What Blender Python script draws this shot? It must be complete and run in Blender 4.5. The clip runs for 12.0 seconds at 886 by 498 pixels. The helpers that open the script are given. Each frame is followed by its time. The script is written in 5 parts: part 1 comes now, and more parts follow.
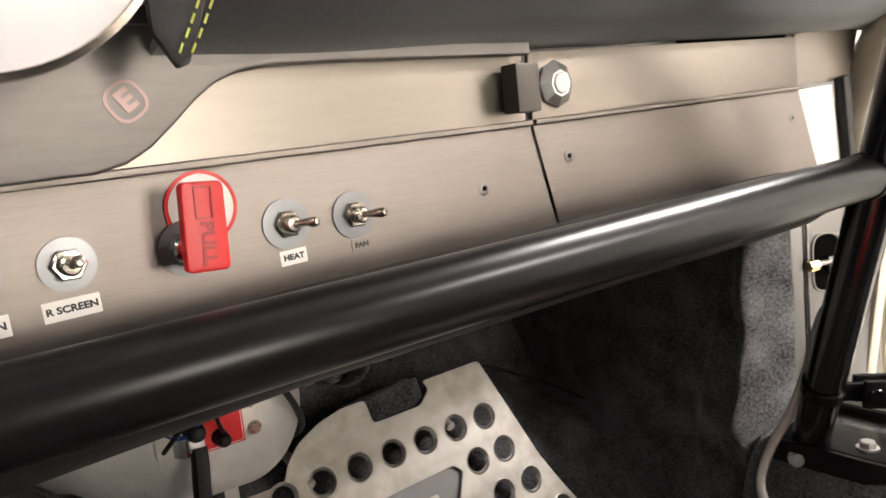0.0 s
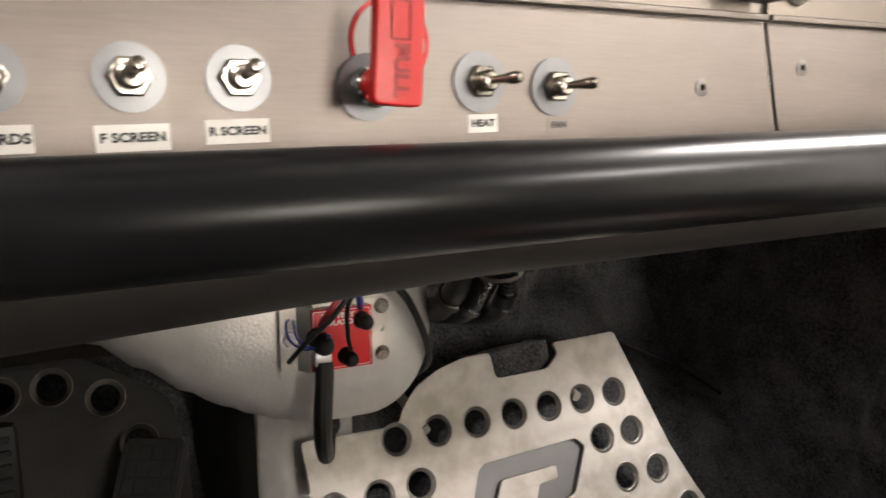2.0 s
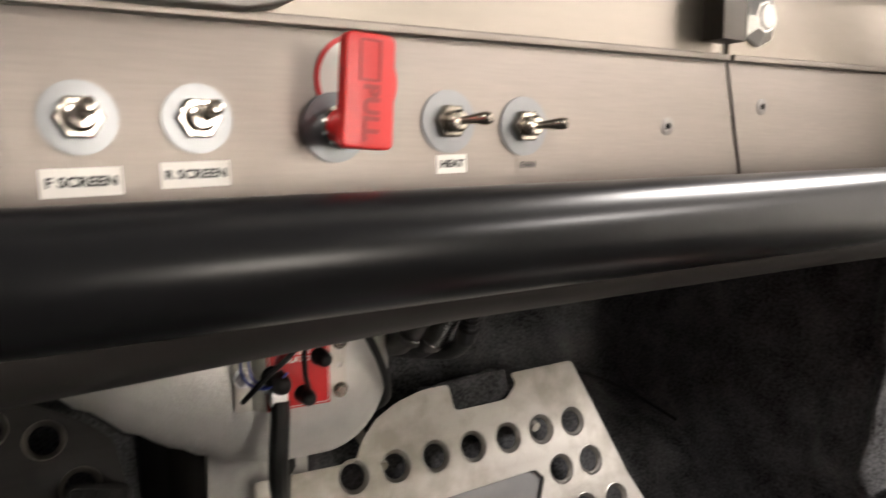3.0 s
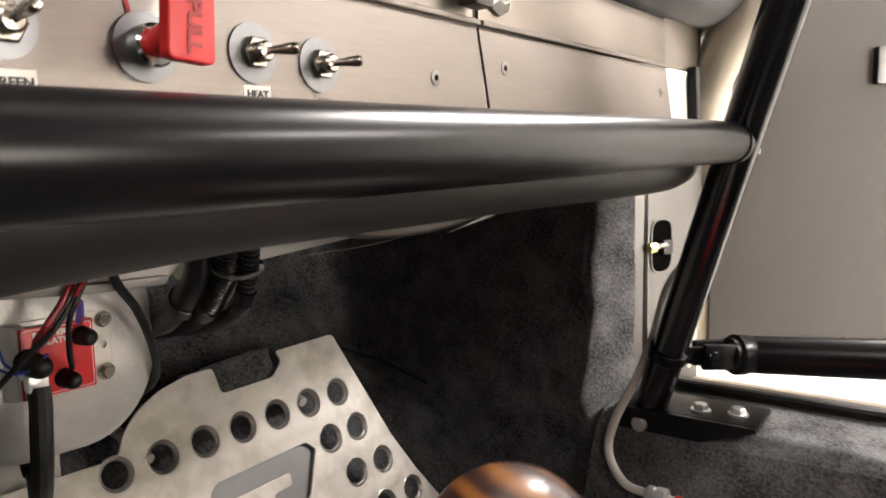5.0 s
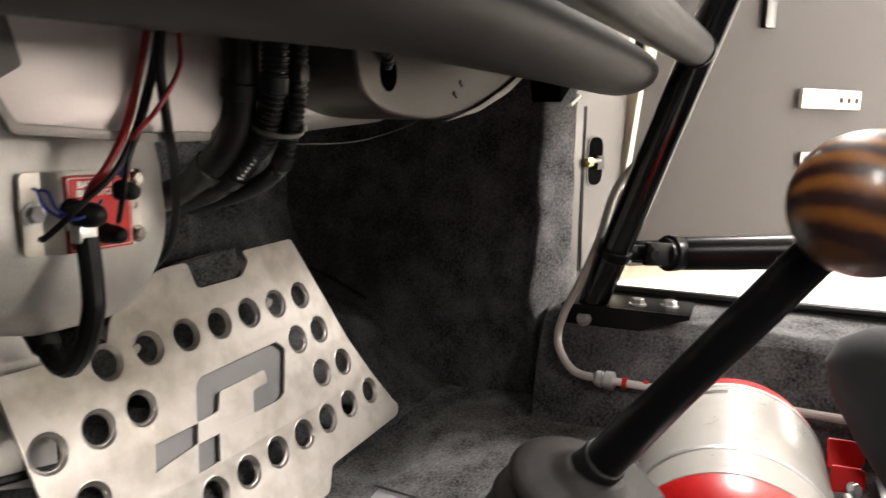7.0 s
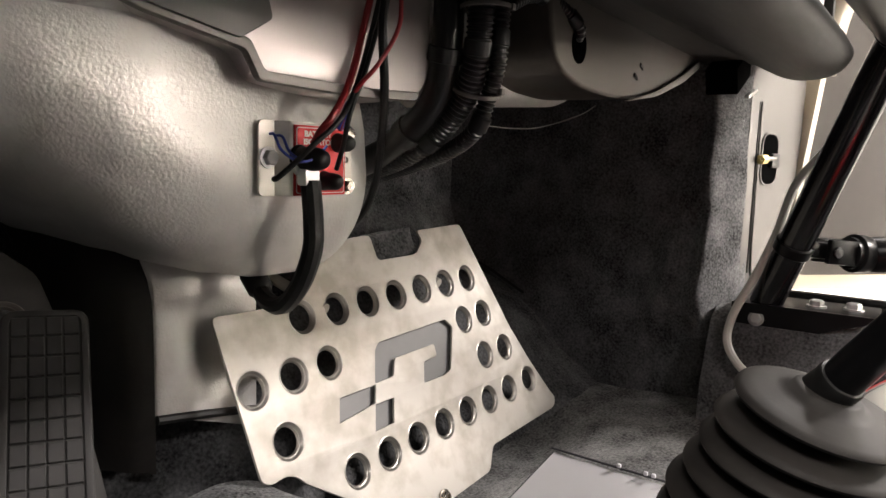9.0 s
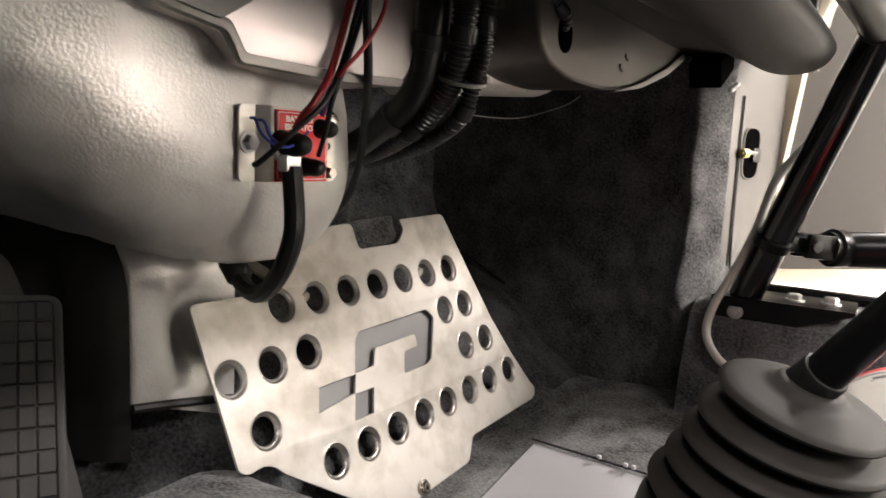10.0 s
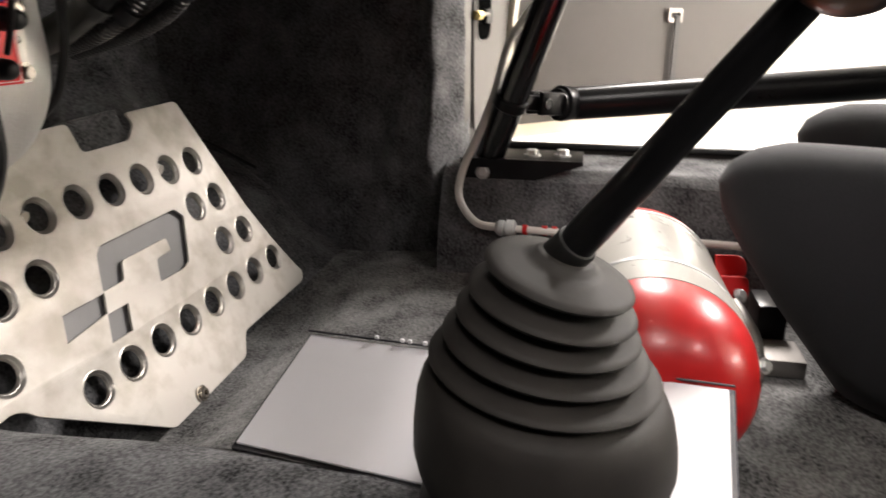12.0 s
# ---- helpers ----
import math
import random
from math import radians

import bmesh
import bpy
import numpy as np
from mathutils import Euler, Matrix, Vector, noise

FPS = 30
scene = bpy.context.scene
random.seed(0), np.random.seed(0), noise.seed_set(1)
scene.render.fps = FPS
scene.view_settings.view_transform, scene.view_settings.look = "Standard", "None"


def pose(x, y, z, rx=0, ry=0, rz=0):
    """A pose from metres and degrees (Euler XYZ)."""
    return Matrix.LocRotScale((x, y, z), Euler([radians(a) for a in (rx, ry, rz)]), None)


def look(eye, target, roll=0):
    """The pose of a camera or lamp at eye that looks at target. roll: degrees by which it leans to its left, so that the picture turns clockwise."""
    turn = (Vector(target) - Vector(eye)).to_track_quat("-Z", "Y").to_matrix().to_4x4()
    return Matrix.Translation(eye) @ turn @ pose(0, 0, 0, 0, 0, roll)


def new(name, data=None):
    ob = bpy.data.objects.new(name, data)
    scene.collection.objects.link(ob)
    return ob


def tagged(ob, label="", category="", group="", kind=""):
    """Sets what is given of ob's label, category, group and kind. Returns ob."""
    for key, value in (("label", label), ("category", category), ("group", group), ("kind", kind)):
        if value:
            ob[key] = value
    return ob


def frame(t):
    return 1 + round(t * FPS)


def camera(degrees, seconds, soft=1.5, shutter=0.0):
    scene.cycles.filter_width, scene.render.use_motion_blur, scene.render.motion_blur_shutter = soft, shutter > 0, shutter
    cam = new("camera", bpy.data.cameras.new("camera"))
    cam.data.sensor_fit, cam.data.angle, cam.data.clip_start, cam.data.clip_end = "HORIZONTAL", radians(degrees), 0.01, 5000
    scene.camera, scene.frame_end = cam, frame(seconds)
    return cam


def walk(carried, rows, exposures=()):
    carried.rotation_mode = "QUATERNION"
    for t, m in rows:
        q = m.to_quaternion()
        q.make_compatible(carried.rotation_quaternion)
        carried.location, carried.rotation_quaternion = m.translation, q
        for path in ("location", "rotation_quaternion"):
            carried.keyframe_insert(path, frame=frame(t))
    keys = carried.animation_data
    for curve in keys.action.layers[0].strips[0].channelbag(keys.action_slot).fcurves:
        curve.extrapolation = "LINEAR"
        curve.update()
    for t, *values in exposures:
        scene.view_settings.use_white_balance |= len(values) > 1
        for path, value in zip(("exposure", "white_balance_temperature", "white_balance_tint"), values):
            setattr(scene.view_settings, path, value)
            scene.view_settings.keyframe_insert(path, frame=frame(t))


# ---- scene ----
cam = camera(63.3, 12.0, shutter=0.5)
PATH = [
    (0, (-0.158, 0.265, 0.782), (1.043, 1.838, 0.49), -6.1),
    (0.5, (-0.145, 0.281, 0.769), (0.97, 1.917, 0.48), -5.5),
    (1, (-0.145, 0.302, 0.755), (0.89, 1.989, 0.466), -4.2),
    (1.5, (-0.144, 0.304, 0.751), (0.847, 2.016, 0.457), -2.4),
    (2, (-0.164, 0.334, 0.726), (0.786, 2.067, 0.421), -0.4),
    (2.5, (-0.186, 0.347, 0.725), (0.754, 2.086, 0.427), 0.8),
    (3, (-0.164, 0.348, 0.734), (0.906, 2.019, 0.487), 0.0),
    (3.5, (-0.146, 0.338, 0.74), (1.075, 1.908, 0.534), -1.1),
    (3.7, (-0.154, 0.334, 0.736), (1.13, 1.855, 0.54), -1.3),
    (5.3, (-0.238, 0.365, 0.69), (1.434, 1.433, 0.439), -0.9),
    (5.5, (-0.26, 0.383, 0.682), (1.445, 1.395, 0.416), -0.9),
    (6, (-0.286, 0.42, 0.655), (1.474, 1.315, 0.34), -1.2),
    (6.5, (-0.29, 0.429, 0.645), (1.511, 1.224, 0.293), -1.4),
    (7, (-0.315, 0.463, 0.628), (1.504, 1.228, 0.303), 1.0),
    (7.5, (-0.343, 0.48, 0.605), (1.396, 1.396, 0.234), 0.8),
    (9.5, (-0.357, 0.491, 0.576), (1.295, 1.592, 0.333), 1.9),
    (10, (-0.353, 0.495, 0.575), (1.332, 1.535, 0.298), 2.7),
    (10.5, (-0.356, 0.513, 0.564), (1.411, 1.392, 0.24), 3.7),
    (11, (-0.362, 0.52, 0.563), (1.471, 1.214, 0.165), 3.9),
    (11.5, (-0.349, 0.517, 0.568), (1.516, 1.046, 0.075), 2.6),
    (12, (-0.336, 0.507, 0.588), (1.526, 0.890, -0.032), 0.2),
]
EXPOSURES = [(0.0, 0.82), (1.0, 0.80), (2.0, 0.80), (3.0, 0.84), (3.5, 0.90), (5.5, 0.90), (7.5, 1.05), (9.5, 1.15), (12.0, 1.05)]
walk(cam, [(t, look(eye, target, roll)) for t, eye, target, roll in PATH], EXPOSURES)

# ---- light of the workshop ----
world = bpy.data.worlds.new("workshop_air")
scene.world = world
world.use_nodes = True
world.node_tree.nodes["Background"].inputs[0].default_value = (0.9, 0.95, 1.0, 1)
world.node_tree.nodes["Background"].inputs[1].default_value = 0.04


def area_lamp(name, m, sx, sy, watts, color):
    data = bpy.data.lights.new(name, "AREA")
    data.shape, data.size, data.size_y, data.energy, data.color = "RECTANGLE", sx, sy, watts, color
    ob = new(name, data)
    ob.matrix_world = m
    return ob


WARM = (1.0, 0.93, 0.89)
LAMPS = [(-2.6, 0.2, 60), (3.0, 0.4, 210), (-2.6, -2.6, 80), (2.7, -2.6, 260), (0.1, 3.4, 60)]
for lx, ly, watts in LAMPS:
    area_lamp("ceiling_lamp_light", pose(lx, ly, 2.93), 1.8, 0.6, watts, WARM)
# unseen fill light added behind the car, warm like daylight
area_lamp("rear_fill_light", pose(1.1, -5.90, 1.00, 90, 0, 180), 2.8, 1.6, 480, (1.0, 0.92, 0.84))

# ---- materials ----


def material(name, color, rough=0.5, metal=0.0, var=0.15, scale=30.0, stretch=(1, 1, 1), bump=0.0, bscale=200.0,
             bdist=0.001, coat=0.0, sheen=0.0, rvar=0.1, spec=0.5, color2=None, detail=4.0, big=4.0, ramp_at=(0.32, 0.68), share=0.55, brushed=0.0):
    """Noise at two scales drives the colour and the roughness, a finer one the relief."""
    mat = bpy.data.materials.new(name)
    mat.use_nodes = True
    t = mat.node_tree
    n, l = t.nodes, t.links
    p = n["Principled BSDF"]
    coord = n.new("ShaderNodeTexCoord")
    mapping = n.new("ShaderNodeMapping")
    mapping.inputs["Scale"].default_value = stretch
    l.new(coord.outputs["Object"], mapping.inputs[0])

    def noise_node(sc, det=4.0):
        k = n.new("ShaderNodeTexNoise")
        k.inputs["Scale"].default_value, k.inputs["Detail"].default_value = sc, det
        l.new(mapping.outputs[0], k.inputs["Vector"])
        return k
    fine, broad = noise_node(scale, detail), noise_node(big, 3.0)
    both = n.new("ShaderNodeMath")
    both.operation = "MULTIPLY_ADD"
    both.inputs[1].default_value = share
    l.new(fine.outputs[0], both.inputs[0])
    half = n.new("ShaderNodeMath")
    half.operation = "MULTIPLY"
    half.inputs[1].default_value = 1 - share
    l.new(broad.outputs[0], half.inputs[0])
    l.new(half.outputs[0], both.inputs[2])
    ramp = n.new("ShaderNodeValToRGB")
    lo = color2 or tuple(c * (1 - var) for c in color)
    hi = tuple(min(1, c * (1 + var)) for c in color)
    ramp.color_ramp.elements[0].position, ramp.color_ramp.elements[1].position = ramp_at
    ramp.color_ramp.elements[0].color, ramp.color_ramp.elements[1].color = (*lo, 1), (*hi, 1)
    l.new(both.outputs[0], ramp.inputs[0])
    l.new(ramp.outputs[0], p.inputs["Base Color"])
    p.inputs["Metallic"].default_value = metal
    p.inputs["Specular IOR Level"].default_value = spec
    span = n.new("ShaderNodeMapRange")
    span.inputs["To Min"].default_value, span.inputs["To Max"].default_value = max(0.02, rough - rvar), min(1, rough + rvar)
    l.new(both.outputs[0], span.inputs[0])
    l.new(span.outputs[0], p.inputs["Roughness"])
    if bump:
        b, k = n.new("ShaderNodeBump"), noise_node(bscale, 3.0)
        b.inputs["Strength"].default_value, b.inputs["Distance"].default_value = bump, bdist
        l.new(k.outputs[0], b.inputs["Height"])
        l.new(b.outputs[0], p.inputs["Normal"])
    p.inputs["Anisotropic"].default_value = brushed
    p.inputs["Coat Weight"].default_value = coat
    p.inputs["Coat Roughness"].default_value = 0.08
    if sheen > 0.3:
        fuzz = n.new("ShaderNodeMapRange")
        fuzz.inputs["From Min"].default_value, fuzz.inputs["From Max"].default_value = ramp_at
        fuzz.inputs["To Min"].default_value, fuzz.inputs["To Max"].default_value = sheen * 0.1, sheen
        l.new(both.outputs[0], fuzz.inputs[0])
        l.new(fuzz.outputs[0], p.inputs["Sheen Weight"])
    else:
        p.inputs["Sheen Weight"].default_value = sheen
    return mat


ALU = material("brushed_aluminium", (0.225, 0.201, 0.183), 0.50, 1.0, 0.10, 60, (1, 14, 14), 0.15, 300, 0.0003, big=5, brushed=0.6)
ALU_BRIGHT = material("polished_aluminium", (0.255, 0.228, 0.200), 0.42, 1.0, 0.05, 40, (1, 6, 6), 0.05, 200, 0.0003, rvar=0.03)
SILVER = material("silver_hammer_paint", (0.60, 0.58, 0.555), 0.42, 0.38, 0.08, 60, bump=0.42, bscale=420, bdist=0.0011, coat=0.10, detail=2, rvar=0.05)
BOX_SILVER = material("smooth_silver_paint", (0.50, 0.455, 0.445), 0.36, 0.35, 0.04, 20, rvar=0.04)
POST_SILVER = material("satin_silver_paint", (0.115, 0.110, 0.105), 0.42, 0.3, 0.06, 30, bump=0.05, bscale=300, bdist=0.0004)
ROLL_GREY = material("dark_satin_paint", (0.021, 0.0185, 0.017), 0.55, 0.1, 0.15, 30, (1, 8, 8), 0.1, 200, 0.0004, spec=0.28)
GREY_ALU = material("satin_grey_aluminium", (0.195, 0.184, 0.174), 0.52, 0.9, 0.12, 30, (1, 8, 8), 0.1, 200, 0.0004)
BLACK_PAINT = material("satin_black_paint", (0.006, 0.006, 0.0065), 0.28, 0.0, 0.1, 30, spec=0.15, rvar=0.02)
BLACK_GLOSS = material("gloss_black_paint", (0.005, 0.005, 0.0055), 0.16, 0.0, 0.1, 30, rvar=0.02)
BLACK_PLASTIC = material("black_plastic", (0.006, 0.006, 0.0065), 0.34, 0.0, 0.3, 80, bump=0.1, bscale=400, bdist=0.0003)
RUBBER = material("black_rubber", (0.009, 0.0088, 0.0085), 0.50, 0.0, 0.25, 60, bump=0.15, bscale=500, bdist=0.0003, spec=0.27)
CARPET = material("black_carpet", (0.098, 0.0985, 0.102), 1.0, 0.0, 0.5, 300, bump=0.35, bscale=420, bdist=0.0018, sheen=0.50, rvar=0.0, big=22, color2=(0.015, 0.015, 0.016), ramp_at=(0.34, 0.70), share=0.55, detail=5, spec=0.03)
# like CARPET with a lighter base colour, for the floor
FLOOR_CARPET = material("lighter_carpet", (0.145, 0.143, 0.141), 1.0, 0.0, 0.5, 300, bump=0.35, bscale=420, bdist=0.0018, sheen=0.45, rvar=0.0, big=20, color2=(0.014, 0.014, 0.014), ramp_at=(0.34, 0.70), share=0.55, detail=5, spec=0.03)
PAD = material("black_suede_cloth", (0.020, 0.019, 0.020), 0.85, 0.0, 0.3, 300, bump=0.4, bscale=900, bdist=0.0006, sheen=0.3)
STEEL = material("worn_stainless_plate", (0.55, 0.522, 0.478), 0.60, 0.25, 0.05, 46, bump=0.06, bscale=90, bdist=0.0005, rvar=0.12, big=11, color2=(0.405, 0.372, 0.318), ramp_at=(0.38, 0.56), detail=7, share=0.5)
# darker copy of the plate steel, the collars' shading put into the colour
FLARE = material("shaded_flare_steel", (0.42, 0.40, 0.37), 0.34, 0.85, 0.15, 60)
CHROME = material("chrome", (0.80, 0.79, 0.77), 0.12, 1.0, 0.04, 40, rvar=0.05)
SATIN_CHROME = material("satin_chrome", (0.66, 0.65, 0.63), 0.30, 1.0, 0.06, 60)
NICKEL = material("nickel", (0.55, 0.50, 0.44), 0.22, 1.0, 0.1, 60, rvar=0.08)
ZINC = material("zinc_plate", (0.62, 0.62, 0.62), 0.40, 0.85, 0.08, 80, rvar=0.08)
WASHER = material("dull_zinc_washer", (0.21, 0.216, 0.225), 0.42, 1.0, 0.10, 120)
RED = material("red_paint", (0.42, 0.006, 0.007), 0.33, 0.0, 0.10, 30, coat=0.12, rvar=0.04)
RED_PLASTIC = material("red_plastic", (0.56, 0.012, 0.012), 0.42, 0.0, 0.06, 60)
WHITE_LABEL = material("white_label", (0.74, 0.72, 0.68), 0.45, 0.0, 0.03, 60)
# flat black for the shade inside holes, slots and sockets; also on the duct
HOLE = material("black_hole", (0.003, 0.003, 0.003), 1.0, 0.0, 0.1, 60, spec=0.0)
INK = material("black_ink", (0.015, 0.015, 0.015), 0.5, 0.0, 0.1, 60)
CREAM = material("cream_body_paint", (0.56, 0.50, 0.40), 0.3, 0.0, 0.05, 12, coat=0.4)
DOOR_GREY = material("grey_door_board", (0.056, 0.0505, 0.0475), 0.75, 0.0, 0.08, 60, bump=0.1, bscale=300, bdist=0.0005)
SEAT_CLOTH = material("charcoal_seat_cloth", (0.018, 0.018, 0.020), 0.8, 0.0, 0.25, 700, bump=0.5, bscale=1400, bdist=0.0006, sheen=0.10, spec=0.15)
PAPER = material("white_paper", (0.80, 0.79, 0.82), 0.42, 0.0, 0.02, 20, coat=0.1)
CLEAR_EDGE = material("clear_plastic_edge", (0.09, 0.09, 0.10), 0.15, 0.0, 0.1, 30, coat=0.6)
CONCRETE = material("painted_workshop_floor", (0.47, 0.455, 0.42), 0.4, 0.0, 0.06, 6, big=1.0)
WALL = material("white_wall", (0.66, 0.65, 0.63), 0.8, 0.0, 0.04, 4, big=0.6)
BRASS = material("yellow_zinc", (0.62, 0.50, 0.22), 0.3, 1.0, 0.1, 60)
WIRE_RED = material("red_wire", (0.28, 0.008, 0.012), 0.4, 0.0, 0.1, 60)
WIRE_BLUE = material("blue_wire", (0.03, 0.05, 0.30), 0.4, 0.0, 0.1, 60)
WIRE_WHITE = material("pale_grey_cable", (0.50, 0.48, 0.45), 0.45, 0.0, 0.08, 60)
TRAY = material("brown_grey_satin_metal", (0.072, 0.063, 0.055), 0.42, 0.5, 0.12, 20, (1, 8, 8), 0.05, 200, 0.0004)
BOOT_RUBBER = material("scuffed_black_rubber", (0.024, 0.0215, 0.0195), 0.62, 0.0, 0.30, 45, bump=0.12, bscale=260, bdist=0.0004, spec=0.25, big=14, rvar=0.12)
GREY_RUBBER = material("grey_worn_rubber", (0.030, 0.028, 0.027), 0.6, 0.0, 0.2, 60, bump=0.1, bscale=400, bdist=0.0003)
PALE_METAL = material("pale_plated_steel", (0.58, 0.55, 0.50), 0.45, 0.5, 0.1, 40, rvar=0.12)
EXT_LABEL = material("glossy_white_label", (0.36, 0.35, 0.32), 0.3, 0.0, 0.04, 40, coat=0.2)
PRINT_GREY = material("grey_print", (0.38, 0.36, 0.34), 0.5, 0.0, 0.1, 60)
THREAD = material("yellow_green_thread", (0.50, 0.55, 0.10), 0.7, 0.0, 0.1, 200)


def wood():
    """Laminated wood in light and dark layers."""
    mat = bpy.data.materials.new("laminated_wood")
    mat.use_nodes = True
    n, l = mat.node_tree.nodes, mat.node_tree.links
    p = n["Principled BSDF"]
    coord, across, place, wave, ramp = (n.new("ShaderNode" + k) for k in ("TexCoord", "VectorMath", "CombineXYZ", "TexWave", "ValToRGB"))
    across.operation = "DOT_PRODUCT"
    across.inputs[1].default_value = (0.525, -0.29, 0.80)
    l.new(coord.outputs["Object"], across.inputs[0])
    grain = n.new("ShaderNodeTexNoise")
    grain.inputs["Scale"].default_value, grain.inputs["Detail"].default_value = 55, 5
    l.new(coord.outputs["Object"], grain.inputs["Vector"])
    wobble = n.new("ShaderNodeMath")
    wobble.operation = "MULTIPLY_ADD"
    wobble.inputs[1].default_value = 0.0055
    l.new(grain.outputs[0], wobble.inputs[0])
    l.new(across.outputs["Value"], wobble.inputs[2])
    l.new(wobble.outputs[0], place.inputs[0])
    l.new(place.outputs[0], wave.inputs[0])
    wave.inputs["Scale"].default_value, wave.inputs["Distortion"].default_value = 43, 1.6
    wave.inputs["Detail"].default_value, wave.inputs["Detail Scale"].default_value = 1, 1.2
    e = ramp.color_ramp.elements
    e[0].position, e[0].color = 0.15, (0.026, 0.010, 0.008, 1)
    e[1].position, e[1].color = 0.95, (0.185, 0.072, 0.015, 1)
    e2 = ramp.color_ramp.elements.new(0.48)
    e2.color = (0.088, 0.029, 0.011, 1)
    l.new(wave.outputs[0], ramp.inputs[0])
    l.new(ramp.outputs[0], p.inputs["Base Color"])
    p.inputs["Roughness"].default_value = 0.38
    p.inputs["Coat Weight"].default_value = 0.4
    p.inputs["Coat Roughness"].default_value = 0.14
    return mat


WOOD = wood()

# ---- mesh helpers ----


def mesh_of(name, bm, mat, smooth=35):
    bmesh.ops.recalc_face_normals(bm, faces=bm.faces)
    me = bpy.data.meshes.new(name)
    bm.to_mesh(me)
    bm.free()
    me.materials.append(mat)
    for f in me.polygons:
        f.use_smooth = True
    me.set_sharp_from_angle(angle=radians(smooth))
    return me


def part(name, bm, mat, parent=None, label="", smooth=35):
    ob = new(name, mesh_of(name, bm, mat, smooth))
    if parent is not None:
        ob.parent = parent
    if label:
        ob["label"] = label
    return ob


def thing(name, label, category, group="", kind=""):
    return tagged(new(name), label, category, group, kind)


def box(bm, c, s, bevel=0.0, rot=None, segments=2):
    g = bmesh.ops.create_cube(bm, size=1.0)["verts"]
    m = Matrix.Translation(c) @ (rot or Matrix.Identity(4)) @ Matrix.Diagonal((*s, 1))
    bmesh.ops.transform(bm, matrix=m, verts=g)
    if bevel:
        edges = list({e for v in g for e in v.link_edges})
        bmesh.ops.bevel(bm, geom=edges, offset=bevel, segments=segments, profile=0.6, affect="EDGES")
    return bm


def boxed(c, s, bevel=0.0, rot=None, segments=2):
    return box(bmesh.new(), c, s, bevel, rot, segments)


def frame_of(d):
    d = Vector(d).normalized()
    a = d.cross(Vector((0, 0, 1)) if abs(d.z) < 0.9 else Vector((1, 0, 0))).normalized()
    return a, d.cross(a).normalized(), d


def lathe(profile, origin, axis, seg=24, bm=None, caps=True):
    """profile: (radius, way along the axis) from one end to the other."""
    bm = bm or bmesh.new()
    a, b, d = frame_of(axis)
    o, rings = Vector(origin), []
    for r, h in profile:
        if r < 1e-5:
            rings.append([bm.verts.new(o + d * h)])
        else:
            rings.append([bm.verts.new(o + d * h + (a * math.cos(k) + b * math.sin(k)) * r)
                          for k in (2 * math.pi * i / seg for i in range(seg))])
    for p, q in zip(rings, rings[1:]):
        for i in range(seg):
            j = (i + 1) % seg
            if len(p) == 1 and len(q) == 1:
                continue
            if len(p) == 1:
                bm.faces.new((p[0], q[i], q[j]))
            elif len(q) == 1:
                bm.faces.new((p[i], p[j], q[0]))
            else:
                bm.faces.new((p[i], p[j], q[j], q[i]))
    for ring in (rings[0], rings[-1]):
        if len(ring) > 2 and caps:
            bm.faces.new(ring)
    return bm


def rod(p, q, r, seg=20, bevel=0.0, bm=None):
    p, q = Vector(p), Vector(q)
    n = (q - p).length
    prof = [(r - bevel, 0), (r, bevel), (r, n - bevel), (r - bevel, n)] if bevel else [(r, 0), (r, n)]
    return lathe(prof, p, q - p, seg, bm)


def spline(pts, steps=8):
    pts = [Vector(p) for p in pts]
    ext = [2 * pts[0] - pts[1], *pts, 2 * pts[-1] - pts[-2]]
    out = []
    for i in range(1, len(ext) - 2):
        a, b, c, d = ext[i - 1:i + 3]
        for k in range(steps):
            t = k / steps
            out.append(0.5 * (2 * b + (c - a) * t + (2 * a - 5 * b + 4 * c - d) * t * t + (3 * b - a - 3 * c + d) * t ** 3))
    out.append(pts[-1])
    return out


def hose(pts, r, seg=10, steps=8, ribs=0.0, pitch=0.004, bm=None):
    """A round cable along the points; with ribs, a corrugated one."""
    bm = bm or bmesh.new()
    line = spline(pts, steps)
    if ribs:
        total = sum((b - a).length for a, b in zip(line, line[1:]))
        count = int(total / pitch * 4)
        cum = [0.0]
        for a, b in zip(line, line[1:]):
            cum.append(cum[-1] + (b - a).length)
        dense, k = [], 0
        for i in range(count + 1):
            s = total * i / count
            while k < len(line) - 2 and cum[k + 1] < s:
                k += 1
            dense.append(line[k].lerp(line[k + 1], (s - cum[k]) / max(1e-9, cum[k + 1] - cum[k])))
        line = dense
    rings, a = [], None
    for i, p in enumerate(line):
        d = (line[min(i + 1, len(line) - 1)] - line[max(i - 1, 0)]).normalized()
        a = frame_of(d)[0] if a is None else (a - d * a.dot(d)).normalized()
        b = d.cross(a)
        rr = r + (ribs if ribs and i % 4 in (1, 2) else 0)
        rings.append([bm.verts.new(p + (a * math.cos(k) + b * math.sin(k)) * rr) for k in (2 * math.pi * j / seg for j in range(seg))])
    for p, q in zip(rings, rings[1:]):
        for i in range(seg):
            j = (i + 1) % seg
            bm.faces.new((p[i], p[j], q[j], q[i]))
    bm.faces.new(rings[0])
    bm.faces.new(rings[-1])
    return bm


